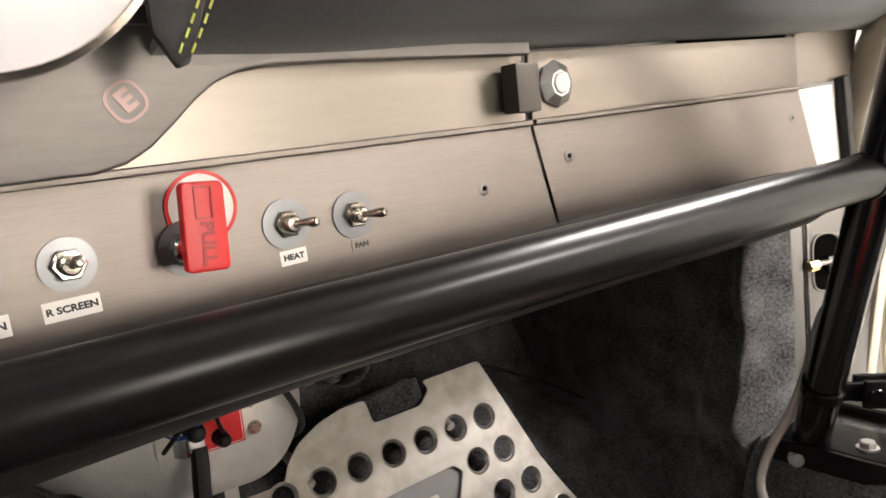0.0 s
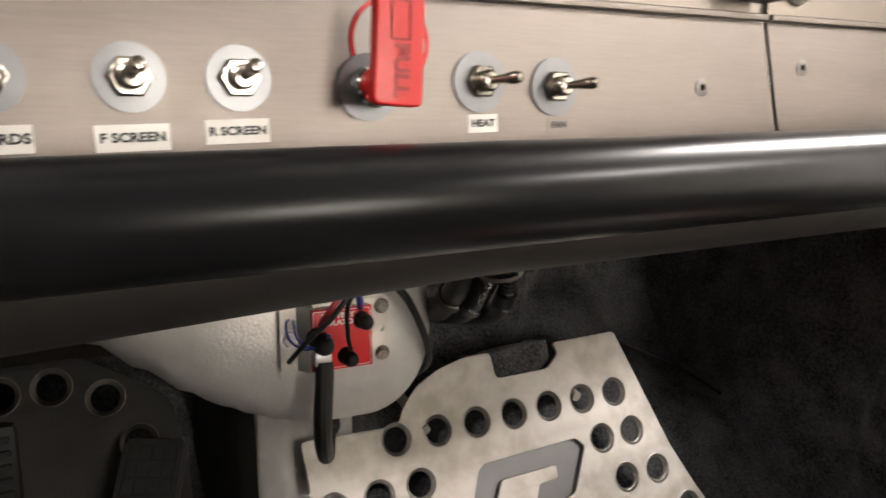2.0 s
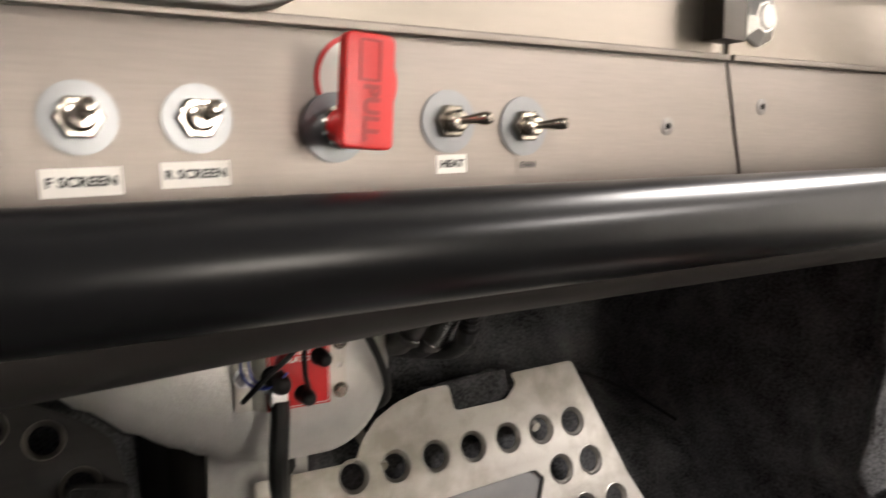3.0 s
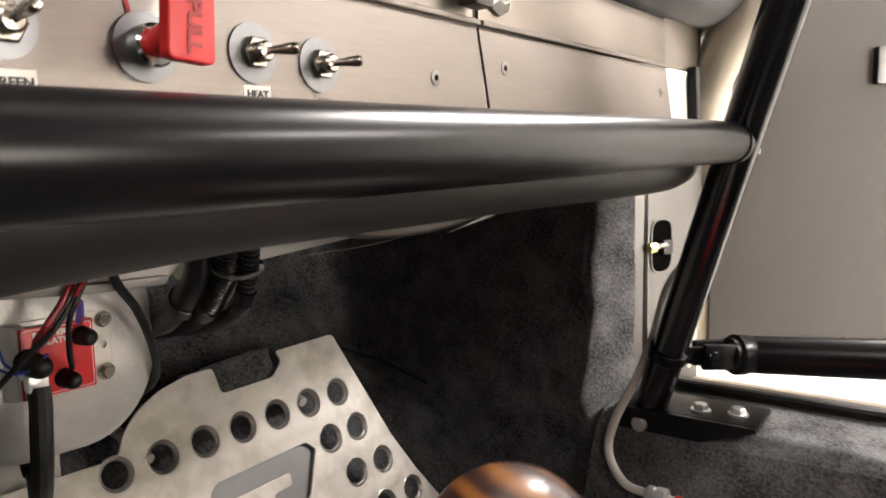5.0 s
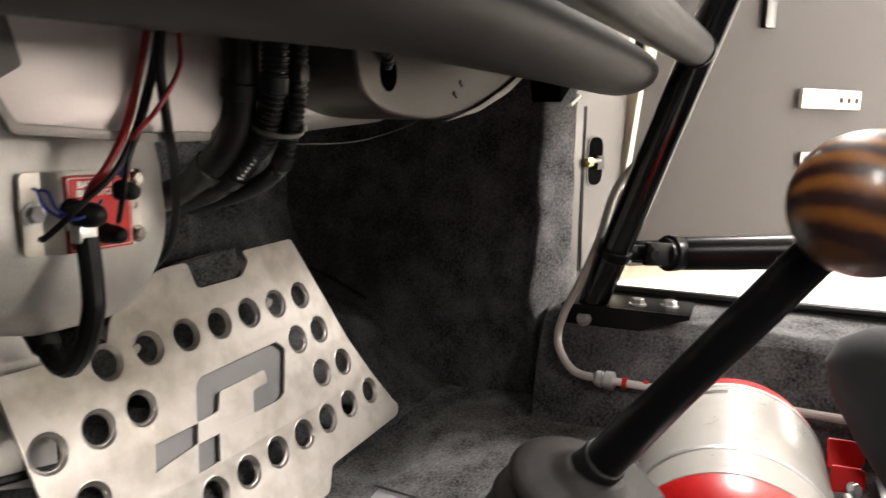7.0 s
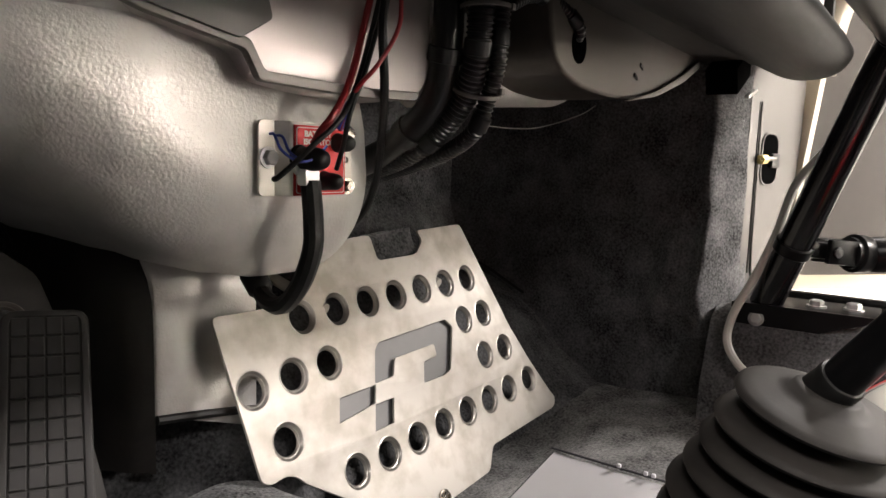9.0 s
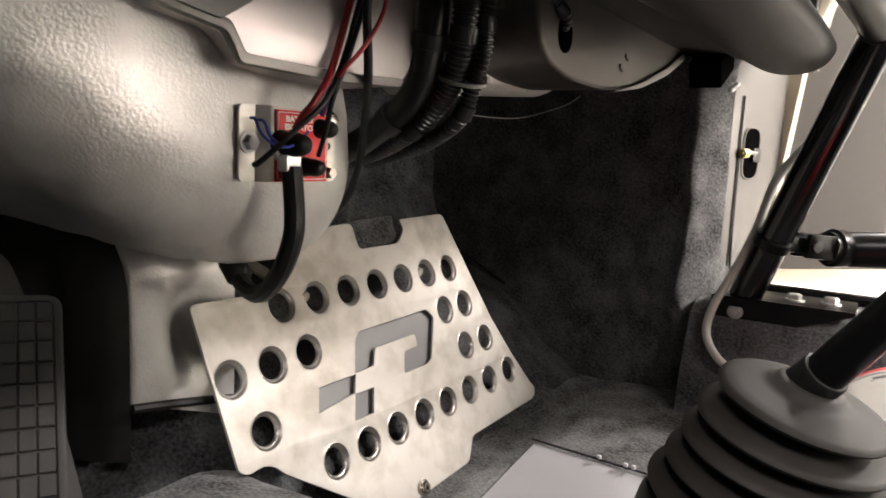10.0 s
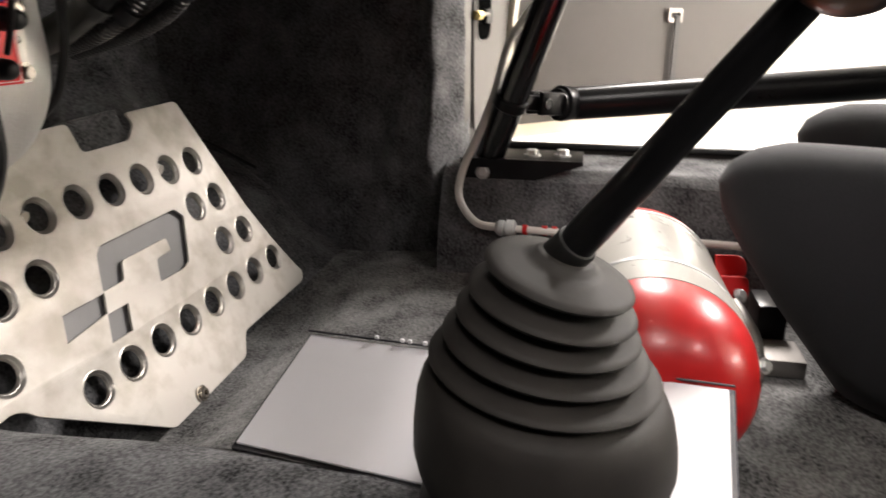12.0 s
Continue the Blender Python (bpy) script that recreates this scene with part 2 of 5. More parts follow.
def sheet(name, loops, m, depth, mat, parent=None, label="", bevel=0.0, smooth=30):
    """A flat plate: the first loop is its outline, the others are cut out of it; its front face is at z = 0 of m, its back at -depth."""
    cu = bpy.data.curves.new(name, "CURVE")
    cu.dimensions, cu.fill_mode = "2D", "BOTH"
    cu.extrude, cu.bevel_depth, cu.bevel_resolution, cu.offset = depth / 2 - bevel, bevel, 2, -bevel
    for loop in loops:
        sp = cu.splines.new("POLY")
        sp.points.add(len(loop) - 1)
        for q, (x, y) in zip(sp.points, loop):
            q.co = (x, y, 0, 1)
        sp.use_cyclic_u = True
    tmp = bpy.data.objects.new(name, cu)
    me = bpy.data.meshes.new_from_object(tmp)
    bpy.data.objects.remove(tmp)
    bpy.data.curves.remove(cu)
    me.name = name
    bm = bmesh.new()
    bm.from_mesh(me)
    bmesh.ops.remove_doubles(bm, verts=list(bm.verts), dist=1e-6)
    bm.to_mesh(me)
    bm.free()
    me.transform(m @ Matrix.Translation((0, 0, -depth / 2)))
    me.materials.clear()
    me.materials.append(mat)
    for f in me.polygons:
        f.use_smooth = True
    me.set_sharp_from_angle(angle=radians(smooth))
    ob = new(name, me)
    if parent is not None:
        ob.parent = parent
    if label:
        ob["label"] = label
    return ob


def circle(cx, cy, r, n=24):
    return [(cx + r * math.cos(2 * math.pi * k / n), cy + r * math.sin(2 * math.pi * k / n)) for k in range(n)]


def rounded(pts, r, n=4):
    """A polygon with its corners rounded by r, or by a radius for each corner."""
    out = []
    for i, p in enumerate(pts):
        rr = r[i] if isinstance(r, (list, tuple)) else r
        p, a, b = Vector(p), Vector(pts[i - 1]), Vector(pts[(i + 1) % len(pts)])
        if rr <= 0:
            out.append(tuple(p))
            continue
        u, v = (a - p), (b - p)
        k = min(rr, u.length * 0.45, v.length * 0.45)
        s, e = p + u.normalized() * k, p + v.normalized() * k
        for j in range(n + 1):
            t = j / n
            out.append(tuple((1 - t) ** 2 * s + 2 * t * (1 - t) * p + t * t * e))
    return out


def rect(cx, cy, w, h, r=0.0):
    pts = [(cx - w / 2, cy - h / 2), (cx + w / 2, cy - h / 2), (cx + w / 2, cy + h / 2), (cx - w / 2, cy + h / 2)]
    return rounded(pts, r) if r else pts


def surface(f, nu, nv, back=(0, 0, 0)):
    """A patch f(u, v) for u, v in 0..1, closed behind by the same patch moved by back."""
    bm = bmesh.new()
    front = [[bm.verts.new(f(i / nu, j / nv)) for j in range(nv + 1)] for i in range(nu + 1)]
    for i in range(nu):
        for j in range(nv):
            bm.faces.new((front[i][j], front[i + 1][j], front[i + 1][j + 1], front[i][j + 1]))
    if Vector(back).length:
        rear = [[bm.verts.new(v.co + Vector(back)) for v in row] for row in front]
        for i in range(nu):
            for j in range(nv):
                bm.faces.new((rear[i][j], rear[i][j + 1], rear[i + 1][j + 1], rear[i + 1][j]))
        rim = [(i, 0) for i in range(nu)] + [(nu, j) for j in range(nv)] + [(i, nv) for i in range(nu, 0, -1)] + [(0, j) for j in range(nv, 0, -1)]
        for k, (i, j) in enumerate(rim):
            a, b = rim[(k + 1) % len(rim)]
            bm.faces.new((front[i][j], front[a][b], rear[a][b], rear[i][j]))
    return bm


def lettering(name, text, m, size, mat, parent=None):
    cu = bpy.data.curves.new(name, "FONT")
    cu.body, cu.size, cu.align_x, cu.align_y, cu.extrude = text, size, "CENTER", "CENTER", 0.0001
    cu.offset = size * 0.04
    cu.resolution_u = 3
    tmp = bpy.data.objects.new(name, cu)
    me = bpy.data.meshes.new_from_object(tmp)
    bpy.data.objects.remove(tmp)
    bpy.data.curves.remove(cu)
    me.transform(m @ Matrix.Diagonal((1.12, 1, 1, 1)))
    me.materials.clear()
    me.materials.append(mat)
    ob = new(name, me)
    if parent is not None:
        ob.parent = parent
    return ob


def facing(x, y, z):
    """A frame whose plane stands upright along x and whose front looks back to the seats."""
    return pose(x, y, z, 90, 0, 0)


def lerp_at(table, x):
    """Straight steps through a table of (x, value)."""
    for (a, va), (b, vb) in zip(table, table[1:]):
        if x <= b:
            t = min(1, max(0, (x - a) / (b - a)))
            t = t * t * (3 - 2 * t)
            return va + (vb - va) * t
    return table[-1][1]


# ---- the car's shell and the workshop ----
tagged(part("workshop_floor", boxed((1.0, 0, -0.05), (14, 14, 0.1)), CONCRETE), "pale painted workshop floor outside the car", "floor", kind="structure")
for nm, c, s in (("wall_east", (5.0, 0, 1.5), (0.1, 14, 3)), ("wall_west", (-4.0, 0, 1.5), (0.1, 14, 3)),
                 ("wall_north", (0.5, 6.0, 1.5), (9.1, 0.1, 3)), ("wall_south", (0.5, -6.0, 1.5), (9.1, 0.1, 3))):
    tagged(part(nm, boxed(c, s), WALL), "plain white workshop wall", "wall", kind="structure")
# frame made up for the rear fill light, never in view
window = thing("added_window", "unseen window frame added round the rear fill light", "window", kind="structure")
for c, sz in (((1.1, -5.92, 0.16), (3.0, 0.06, 0.08)), ((1.1, -5.92, 1.84), (3.0, 0.06, 0.08)), ((-0.34, -5.92, 1.00), (0.08, 0.06, 1.6)), ((2.54, -5.92, 1.00), (0.08, 0.06, 1.6))):
    part("window_frame", boxed(c, sz, 0.01), WALL, window)
tagged(part("ceiling", boxed((0.5, 0, 3.05), (9.2, 12.2, 0.1)), WALL), "white workshop ceiling", "ceiling", kind="structure")

FLOOR = 0.262


def rise_right(x):
    t = min(1, max(0, (x - 0.45) / 0.14))
    return t * t * (3 - 2 * t)


def floor_z(y, x=0.0):
    k = rise_right(x)
    return FLOOR - 0.03 * min(1, max(0, (y - 0.6) / 0.26)) * (1 - 0.55 * k) - 0.032 * min(1, max(0, (y - 0.78) / 0.085)) * (1 - k)


def floor_patch(u, v):
    x, y = -0.72 + 1.43 * u, -1.1 + 2.3 * v
    return Vector((x, y, floor_z(y, x) + 0.0022 * noise.noise(Vector((x * 9, y * 9, 0))) + 0.0008 * noise.noise(Vector((x * 40, y * 40, 3)))))


shell = thing("car_shell", "bare cream-painted car body shell with a carpeted floor", "car body", kind="structure")
part("floor_carpet", surface(floor_patch, 60, 98, (0, 0, -0.03)), FLOOR_CARPET, shell, "lighter black felt carpet")

# rear bulkhead and driver's side close the cabin round the camera
part("rear_bulkhead", boxed((0, -1.1, 0.40), (1.5, 0.03, 0.36), 0.008), CREAM, shell)
for sx in (-0.70, 0.70):
    part("rear_side_panel", boxed((sx, -0.78, 0.54), (0.03, 0.62, 0.58), 0.008), CREAM, shell)
part("driver_footwell_carpet", boxed((-0.70, 0.92, 0.50), (0.03, 0.46, 0.56), 0.005), CARPET, shell, "black felt carpet")
# made-up block out of view, keeps rear light off the driver's side
part("driver_side_blocker", boxed((-0.33, -0.42, 0.65), (0.74, 0.04, 0.80), 0.015), CARPET, shell, "unseen black block added to shade the driver's side")
# roof and driver's door are out of view, added to block lamp light
part("roof_blocker", boxed((0, -0.36, 1.30), (1.30, 1.30, 0.03), 0.012), PAD, shell, "unseen dark roof panel added to block light from above")
part("driver_door_blocker", boxed((-0.715, 0.06, 0.67), (0.04, 1.26, 0.76), 0.015), DOOR_GREY, shell, "unseen driver's door added to block light from the left")
# unseen plates added below, ahead and beside to keep stray light out
part("underbody", boxed((0.02, 0.07, 0.150), (1.50, 2.34, 0.02), 0.004), ROLL_GREY, shell, "unseen dark pan added below to stop light leaks")
part("firewall", boxed((0.0, 1.26, 0.55), (1.46, 0.03, 0.82), 0.004), ROLL_GREY, shell, "unseen front wall added to stop light leaks")
for sx in (-0.735, 0.735):
    part("front_side", boxed((sx, 0.98, 0.52), (0.03, 0.56, 0.74), 0.004), ROLL_GREY, shell, "unseen side wall added to stop light leaks")
part("driver_sill", boxed((-0.66, -0.05, 0.30), (0.12, 1.7, 0.14), 0.02), CARPET, shell)

# footwell: toe board, side wall and tunnel under carpet


TOE_LEFT = [(0.0, 0.905, 0.178), (0.60, 1.10, 0.525), (1.0, 1.108, 0.845)]
TOE_RIGHT = [(0.0, 0.845, 0.236), (0.10, 0.880, 0.256), (0.22, 0.930, 0.292), (0.34, 0.972, 0.340), (0.46, 1.035, 0.383), (0.54, 1.080, 0.405), (0.64, 1.112, 0.500), (1.0, 1.118, 0.845)]


def along(table, v):
    for a, b in zip(table, table[1:]):
        if v <= b[0]:
            t = (v - a[0]) / (b[0] - a[0])
            return a[1] + (b[1] - a[1]) * t, a[2] + (b[2] - a[2]) * t
    return table[-1][1:]


def toe_patch(u, v):
    x = -0.72 + 1.42 * u
    k = rise_right(x)
    (ya, za), (yb, zb) = along(TOE_LEFT, v), along(TOE_RIGHT, v)
    y, z = ya + (yb - ya) * k + 0.10 * min(1, max(0, (0.10 - x) / 0.12)), za + (zb - za) * k
    w = 0.006 * noise.noise(Vector((x * 7, z * 5, 2))) - 0.024 * math.exp(-((x - 0.30 - 0.62 * (z - 0.45)) / 0.026) ** 2) * min(1, max(0, (z - 0.40) / 0.1))
    return Vector((x, y + w, z + w * 0.4))


part("toe_board_carpet", surface(toe_patch, 110, 40, (0, 0.03, 0)), CARPET, shell, "black felt carpet")


def side_patch(u, v):
    """The carpet on the passenger's side of the footwell, turning round the door post."""
    z = 0.20 + 0.60 * v
    y = 1.12 - 0.438 * u
    bulge = 0.034 * math.exp(-((z - 0.40) / 0.05) ** 2) * math.exp(-((y - 0.735) / 0.035) ** 2)
    fold = 0.014 * math.exp(-((y - 0.775 + 0.25 * (z - 0.42)) / 0.016) ** 2) * math.exp(-((z - 0.43) / 0.10) ** 2)
    fold += 0.028 * (0.75 + 0.5 * noise.noise(Vector((z * 22, 3, 7)))) * math.exp(-((y - 0.718 - 0.06 * (z - 0.45)) / 0.013) ** 2) * math.exp(-((z - 0.46) / 0.13) ** 4)
    corner = 0.05 * max(0.0, (y - 1.0) / 0.12) ** 2
    wide = 0.040 + 0.012 * noise.noise(Vector((z * 7, 1, 4)))
    roll = max(0.0, 1 - (y - 0.682) / wide)
    crease = 0.010 * noise.noise(Vector((y * 42 + 3 * z, z * 9, 8))) * math.exp(-((y - 0.735) / 0.04) ** 2)
    x = 0.648 - bulge - fold - corner + crease + 0.058 * roll ** 1.8 + 0.010 * noise.noise(Vector((y * 14, z * 5, 5))) * (1 - 0.7 * roll)
    return Vector((x, y, z))


part("side_carpet", surface(side_patch, 160, 90, (0.03, 0, 0)), CARPET, shell, "black felt carpet with soft folds")


def tunnel_patch(u, v):
    """The low tunnel between the seats."""
    y = -1.05 + 2.0 * v
    a = u * 2 - 1
    x = -0.02 + 0.13 * a
    h = (1 - abs(a) ** 3.2)
    base = FLOOR - 0.012 - 0.018 * min(1, max(0, (y - 0.6) / 0.32)) - 0.075 * max(0.0, (abs(a) - 0.84) / 0.16)
    return Vector((x, y, base + (0.334 - FLOOR) * h + 0.0015 * noise.noise(Vector((x * 30, y * 30, 1)))))


part("tunnel_carpet", surface(tunnel_patch, 30, 80, (0, 0, -0.02)), CARPET, shell, "black felt carpet")


def sill_patch(u, v):
    y = -1.0 + 1.7 * v
    prof = [(0.555, 0.235), (0.565, 0.30), (0.585, 0.35), (0.600, 0.378), (0.625, 0.390), (0.68, 0.392), (0.745, 0.392)]
    k = u * (len(prof) - 1)
    i = min(int(k), len(prof) - 2)
    x, z = (prof[i][n] + (prof[i + 1][n] - prof[i][n]) * (k - i) for n in (0, 1))
    w = 0.003 * noise.noise(Vector((x * 20, y * 12, z * 20)))
    return Vector((x + w, y, z + w))


part("sill_carpet", surface(sill_patch, 30, 60, (0.0, 0, -0.03)), CARPET, shell, "black felt carpet")
part("sill_outer", boxed((0.80, -0.15, 0.30), (0.08, 1.75, 0.185), 0.02), CREAM, shell)
part("sill_strip", boxed((0.762, -0.15, 0.396), (0.030, 1.7, 0.012), 0.003), GREY_ALU, shell, "worn alloy tread strip")
part("door_seal", hose([(0.742, 0.66, 0.402), (0.742, 0.3, 0.402), (0.742, -0.9, 0.402)], 0.006, 8, 4), RUBBER, shell)

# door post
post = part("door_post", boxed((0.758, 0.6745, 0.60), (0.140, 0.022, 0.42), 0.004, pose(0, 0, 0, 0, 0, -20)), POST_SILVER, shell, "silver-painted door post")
part("door_post_edge", boxed((0.826, 0.640, 0.62), (0.016, 0.026, 0.50), 0.005, pose(0, 0, 0, 3, 7, -20)), CREAM, shell)
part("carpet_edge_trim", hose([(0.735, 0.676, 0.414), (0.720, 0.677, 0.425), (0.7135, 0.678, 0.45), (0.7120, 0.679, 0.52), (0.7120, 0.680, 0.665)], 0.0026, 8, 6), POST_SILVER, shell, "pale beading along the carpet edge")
# a black strip stands for the shade between carpet and beading
part("gap_shade_strip", hose([(0.7085, 0.681, 0.43), (0.7075, 0.681, 0.52), (0.7075, 0.682, 0.665)], 0.0016, 8, 6), RUBBER, shell, "black strip painted as the shade in the gap beside the beading")

# dash
Y = 0.603

dash = thing("dashboard", "brushed aluminium dashboard with a black padded top roll", "dashboard", kind="structure")
FACE = facing(0, Y, 0)
sheet("switch_panel", [[(-0.6, 0.690), (0.2075, 0.690), (0.1815, 0.7865), (-0.6, 0.7715)]], FACE, 0.002, ALU, dash, "brushed aluminium switch panel", 0.0004)
sheet("glovebox_panel", [[(0.2105, 0.690), (0.592, 0.690), (0.545, 0.7955), (0.1845, 0.7868)]], FACE, 0.002, ALU, dash, "brushed aluminium panel", 0.0004)
sheet("upper_panel_left", [[(-0.6, 0.775), (0.1805, 0.7905), (0.1805, 0.834), (-0.6, 0.834)]], facing(0, Y + 0.002, 0), 0.003, ALU_BRIGHT, dash, "polished aluminium panel")
sheet("upper_panel_right", [[(0.186, 0.7905), (0.545, 0.7995), (0.545, 0.845), (0.186, 0.834)]], facing(0, Y + 0.001, 0), 0.003, ALU_BRIGHT, dash, "satin aluminium panel", 0.0004)
sheet("panel_lip", [[(-0.6, 0.7705), (0.1815, 0.7868), (0.1815, 0.7905), (-0.6, 0.7745)]], facing(0, Y - 0.004, 0), 0.005, ALU, dash, bevel=0.001)
sheet("panel_lip", [[(0.1845, 0.7870), (0.545, 0.7958), (0.545, 0.7995), (0.1845, 0.7905)]], facing(0, Y - 0.004, 0), 0.005, ALU, dash, bevel=0.001)
curve = [(-0.6, 0.783), (-0.119, 0.783), (-0.085, 0.784), (-0.072, 0.787), (-0.061, 0.793), (-0.049, 0.803), (-0.038, 0.813), (-0.028, 0.820),
         (-0.016, 0.825), (0.0, 0.8275), (0.044, 0.829), (0.178, 0.831), (0.178, 0.846), (-0.6, 0.846)]
sheet("gauge_surround", [curve], facing(0, Y - 0.010, 0), 0.010, GREY_ALU, dash, "satin aluminium gauge surround with a swept lower edge", 0.0015)
sheet("side_panel", [[(0.548, 0.7955), (0.622, 0.7985), (0.642, 0.70), (0.595, 0.70)]], facing(0, Y + 0.003, 0), 0.002, WHITE_LABEL, dash, "pale painted end panel")
sheet("upper_end_panel", [[(0.548, 0.7995), (0.665, 0.802), (0.69, 0.862), (0.548, 0.848)]], facing(0, Y + 0.004, 0), 0.003, ALU_BRIGHT, dash, "satin end panel")
part("rubber_strip", boxed((0.640, Y - 0.002, 0.752), (0.016, 0.012, 0.11), 0.004, pose(0, 0, 0, 0, -8, 0)), RUBBER, dash)
part("windscreen_pillar", hose([(0.70, 0.62, 0.70), (0.70, 0.60, 0.80), (0.69, 0.52, 0.93), (0.66, 0.35, 1.12), (0.62, 0.2, 1.25)], 0.028, 12, 6), CREAM, shell)


def pad_patch(u, v):
    x = -0.055 + 0.80 * u
    a = radians(-100 + 215 * v)
    lift = 0.034 * max(0, x)
    w = 0.0012 * noise.noise(Vector((x * 12, v * 5, 0)))
    return Vector((x, Y + 0.002 - (0.058 + w) * math.cos(a), 0.889 + lift + (0.058 + w) * math.sin(a)))


part("dash_pad", surface(pad_patch, 60, 24, (0, 0.012, 0)), PAD, dash, "black suede padded roll")
part("dash_top", boxed((0.1, 0.78, 0.92), (1.4, 0.3, 0.02), 0.005), PAD, dash)

# rolled lower edge of the dash
a0 = bmesh.new()
rings = []
for i, x in enumerate([-0.62, -0.3, 0.0, 0.25, 0.44, 0.50, 0.53, 0.548, 0.556]):
    k = [1, 1, 1, 1, 1, 0.97, 0.85, 0.6, 0.25][i]
    rings.append([a0.verts.new((x, 0.616 - 0.028 * x + 0.044 * k * math.cos(q), 0.6925 + 0.005 * x - 0.05 * max(0.0, 0.04 - x) + 0.027 * k * math.sin(q)))
                  for q in (2 * math.pi * j / 28 for j in range(28))])
for p, q in zip(rings, rings[1:]):
    for j in range(28):
        a0.faces.new((p[j], p[(j + 1) % 28], q[(j + 1) % 28], q[j]))
a0.faces.new(rings[0])
a0.faces.new(rings[-1])
part("lower_roll", a0, ROLL_GREY, dash, "dark satin rolled lower edge", 60)

# shallow tray under the dash
tray = rounded([(0.160, 0.735), (0.180, 0.652), (0.235, 0.639), (0.335, 0.637), (0.43, 0.650), (0.53, 0.675), (0.60, 0.70), (0.60, 0.735)], [0, 0.03, 0.03, 0.05, 0.05, 0.05, 0, 0], 6)
sheet("dash_tray", [tray], facing(0, 0.742, 0), 0.10, TRAY, dash, "brown-grey satin tray with a rounded end", 0.004)
sheet("tray_lip", [rounded([(0.33, 0.6355), (0.43, 0.6485), (0.53, 0.6735), (0.60, 0.699), (0.60, 0.709), (0.53, 0.683), (0.43, 0.655), (0.38, 0.645)], 0.02, 4)], facing(0, 0.737, 0), 0.004, GREY_ALU, dash, "pale folded lip", 0.0008)
# black chips on the tray's face paint the shade in its slots
for x, z in ((0.388, 0.676), (0.372, 0.664)):
    part("tray_slot", boxed((x, 0.7415, z), (0.010, 0.002, 0.0045), 0.0008, pose(0, 0, 0, 0, 20, 0), 1), INK, dash)
# the hole is a closed disc, its inner shade painted black
part("tray_hole", lathe([(0.015, 0), (0.015, 0.0012), (0.013, 0.0014)], (0.226, 0.7425, 0.674), (0, -1, 0), 28), HOLE, dash, "black disc painted as the shade in a round hole")
duct = thing("vent_duct", "black square duct end with a bare metal clip under the dash", "duct")
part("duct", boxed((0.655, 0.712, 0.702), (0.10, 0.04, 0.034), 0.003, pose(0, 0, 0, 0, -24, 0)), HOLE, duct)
part("clip", boxed((0.655, 0.684, 0.671), (0.055, 0.006, 0.005), 0.001, pose(0, 0, 0, 0, -14, 0)), ZINC, duct, "bare metal clip")

# bulkhead panel behind the dash, its lower edge rolled under


def bulk_patch(u, v):
    x = 0.118 + 0.30 * u
    low = 0.6155 + 0.075 * (x - 0.118) + 0.018 * max(0.0, (u - 0.85) / 0.15) ** 2
    if v < 0.5:
        return Vector((x, 0.812 + 0.022 * (1 - v * 2), 0.80 + (low + 0.022 - 0.80) * v * 2))
    q = (v - 0.5) * 2 * math.pi / 2
    return Vector((x, 0.812 + 0.03 * (1 - math.cos(q)), low + 0.022 * (1 - math.sin(q))))


part("bulkhead_panel", surface(bulk_patch, 30, 30, (0, 0.03, 0.02)), SILVER, shell, "silver-painted bulkhead panel with a rolled lower edge", 70)
part("bulkhead_inner", boxed((-0.02, 0.93, 0.735), (0.76, 0.12, 0.16), 0.02, None, 4), SILVER, shell)
part("carpet_lip", hose([(0.30, 0.885, 0.612), (0.38, 0.885, 0.612), (0.447, 0.881, 0.617), (0.478, 0.845, 0.633), (0.49, 0.83, 0.645)], 0.0007, 8, 8), GREY_ALU, shell, "pale carpet edge")
part("dash_floor", boxed((0.10, 0.70, 0.716), (1.20, 0.12, 0.010), 0.002), ROLL_GREY, dash)
part("scuttle", boxed((0, 1.05, 0.86), (1.5, 0.4, 0.14), 0.02), SILVER, shell)

# hammered pod with a round end, and the foot below it


def pod_plan():
    """The pod's outline from above with the way inwards at each point: right flank, round corner, front, sweeping back to the driver's side."""
    c, r, out = Vector((0.070, 0.9335, 0)), 0.070, []
    for k in range(5):
        out.append((Vector((0.140, 1.13 - 0.045 * k, 0)), Vector((-1, 0, 0))))
    for k in range(19):
        a = radians(-4.8 * k)
        d = Vector((math.cos(a), math.sin(a), 0))
        out.append((c + d * r, -d))
    p, step = c + Vector((0, -r, 0)), 0.012
    for k in range(40):
        turn = radians(3.7 + 13 * min(1.0, max(0.0, (k - 6) / 8)))
        p = p + Vector((-math.cos(turn), math.sin(turn), 0)) * step
        out.append((p.copy(), Vector((math.sin(turn), math.cos(turn), 0))))
    return out


POD_LOW = [(-0.36, 0.672), (-0.26, 0.614), (-0.16, 0.558), (-0.125, 0.536), (-0.09, 0.516), (-0.06, 0.502), (-0.03, 0.491), (-0.01, 0.484), (0.03, 0.478), (0.20, 0.476)]
POD_ROLL = [(-0.25, 0.105), (-0.16, 0.088), (-0.10, 0.078), (-0.03, 0.080), (0.20, 0.083)]


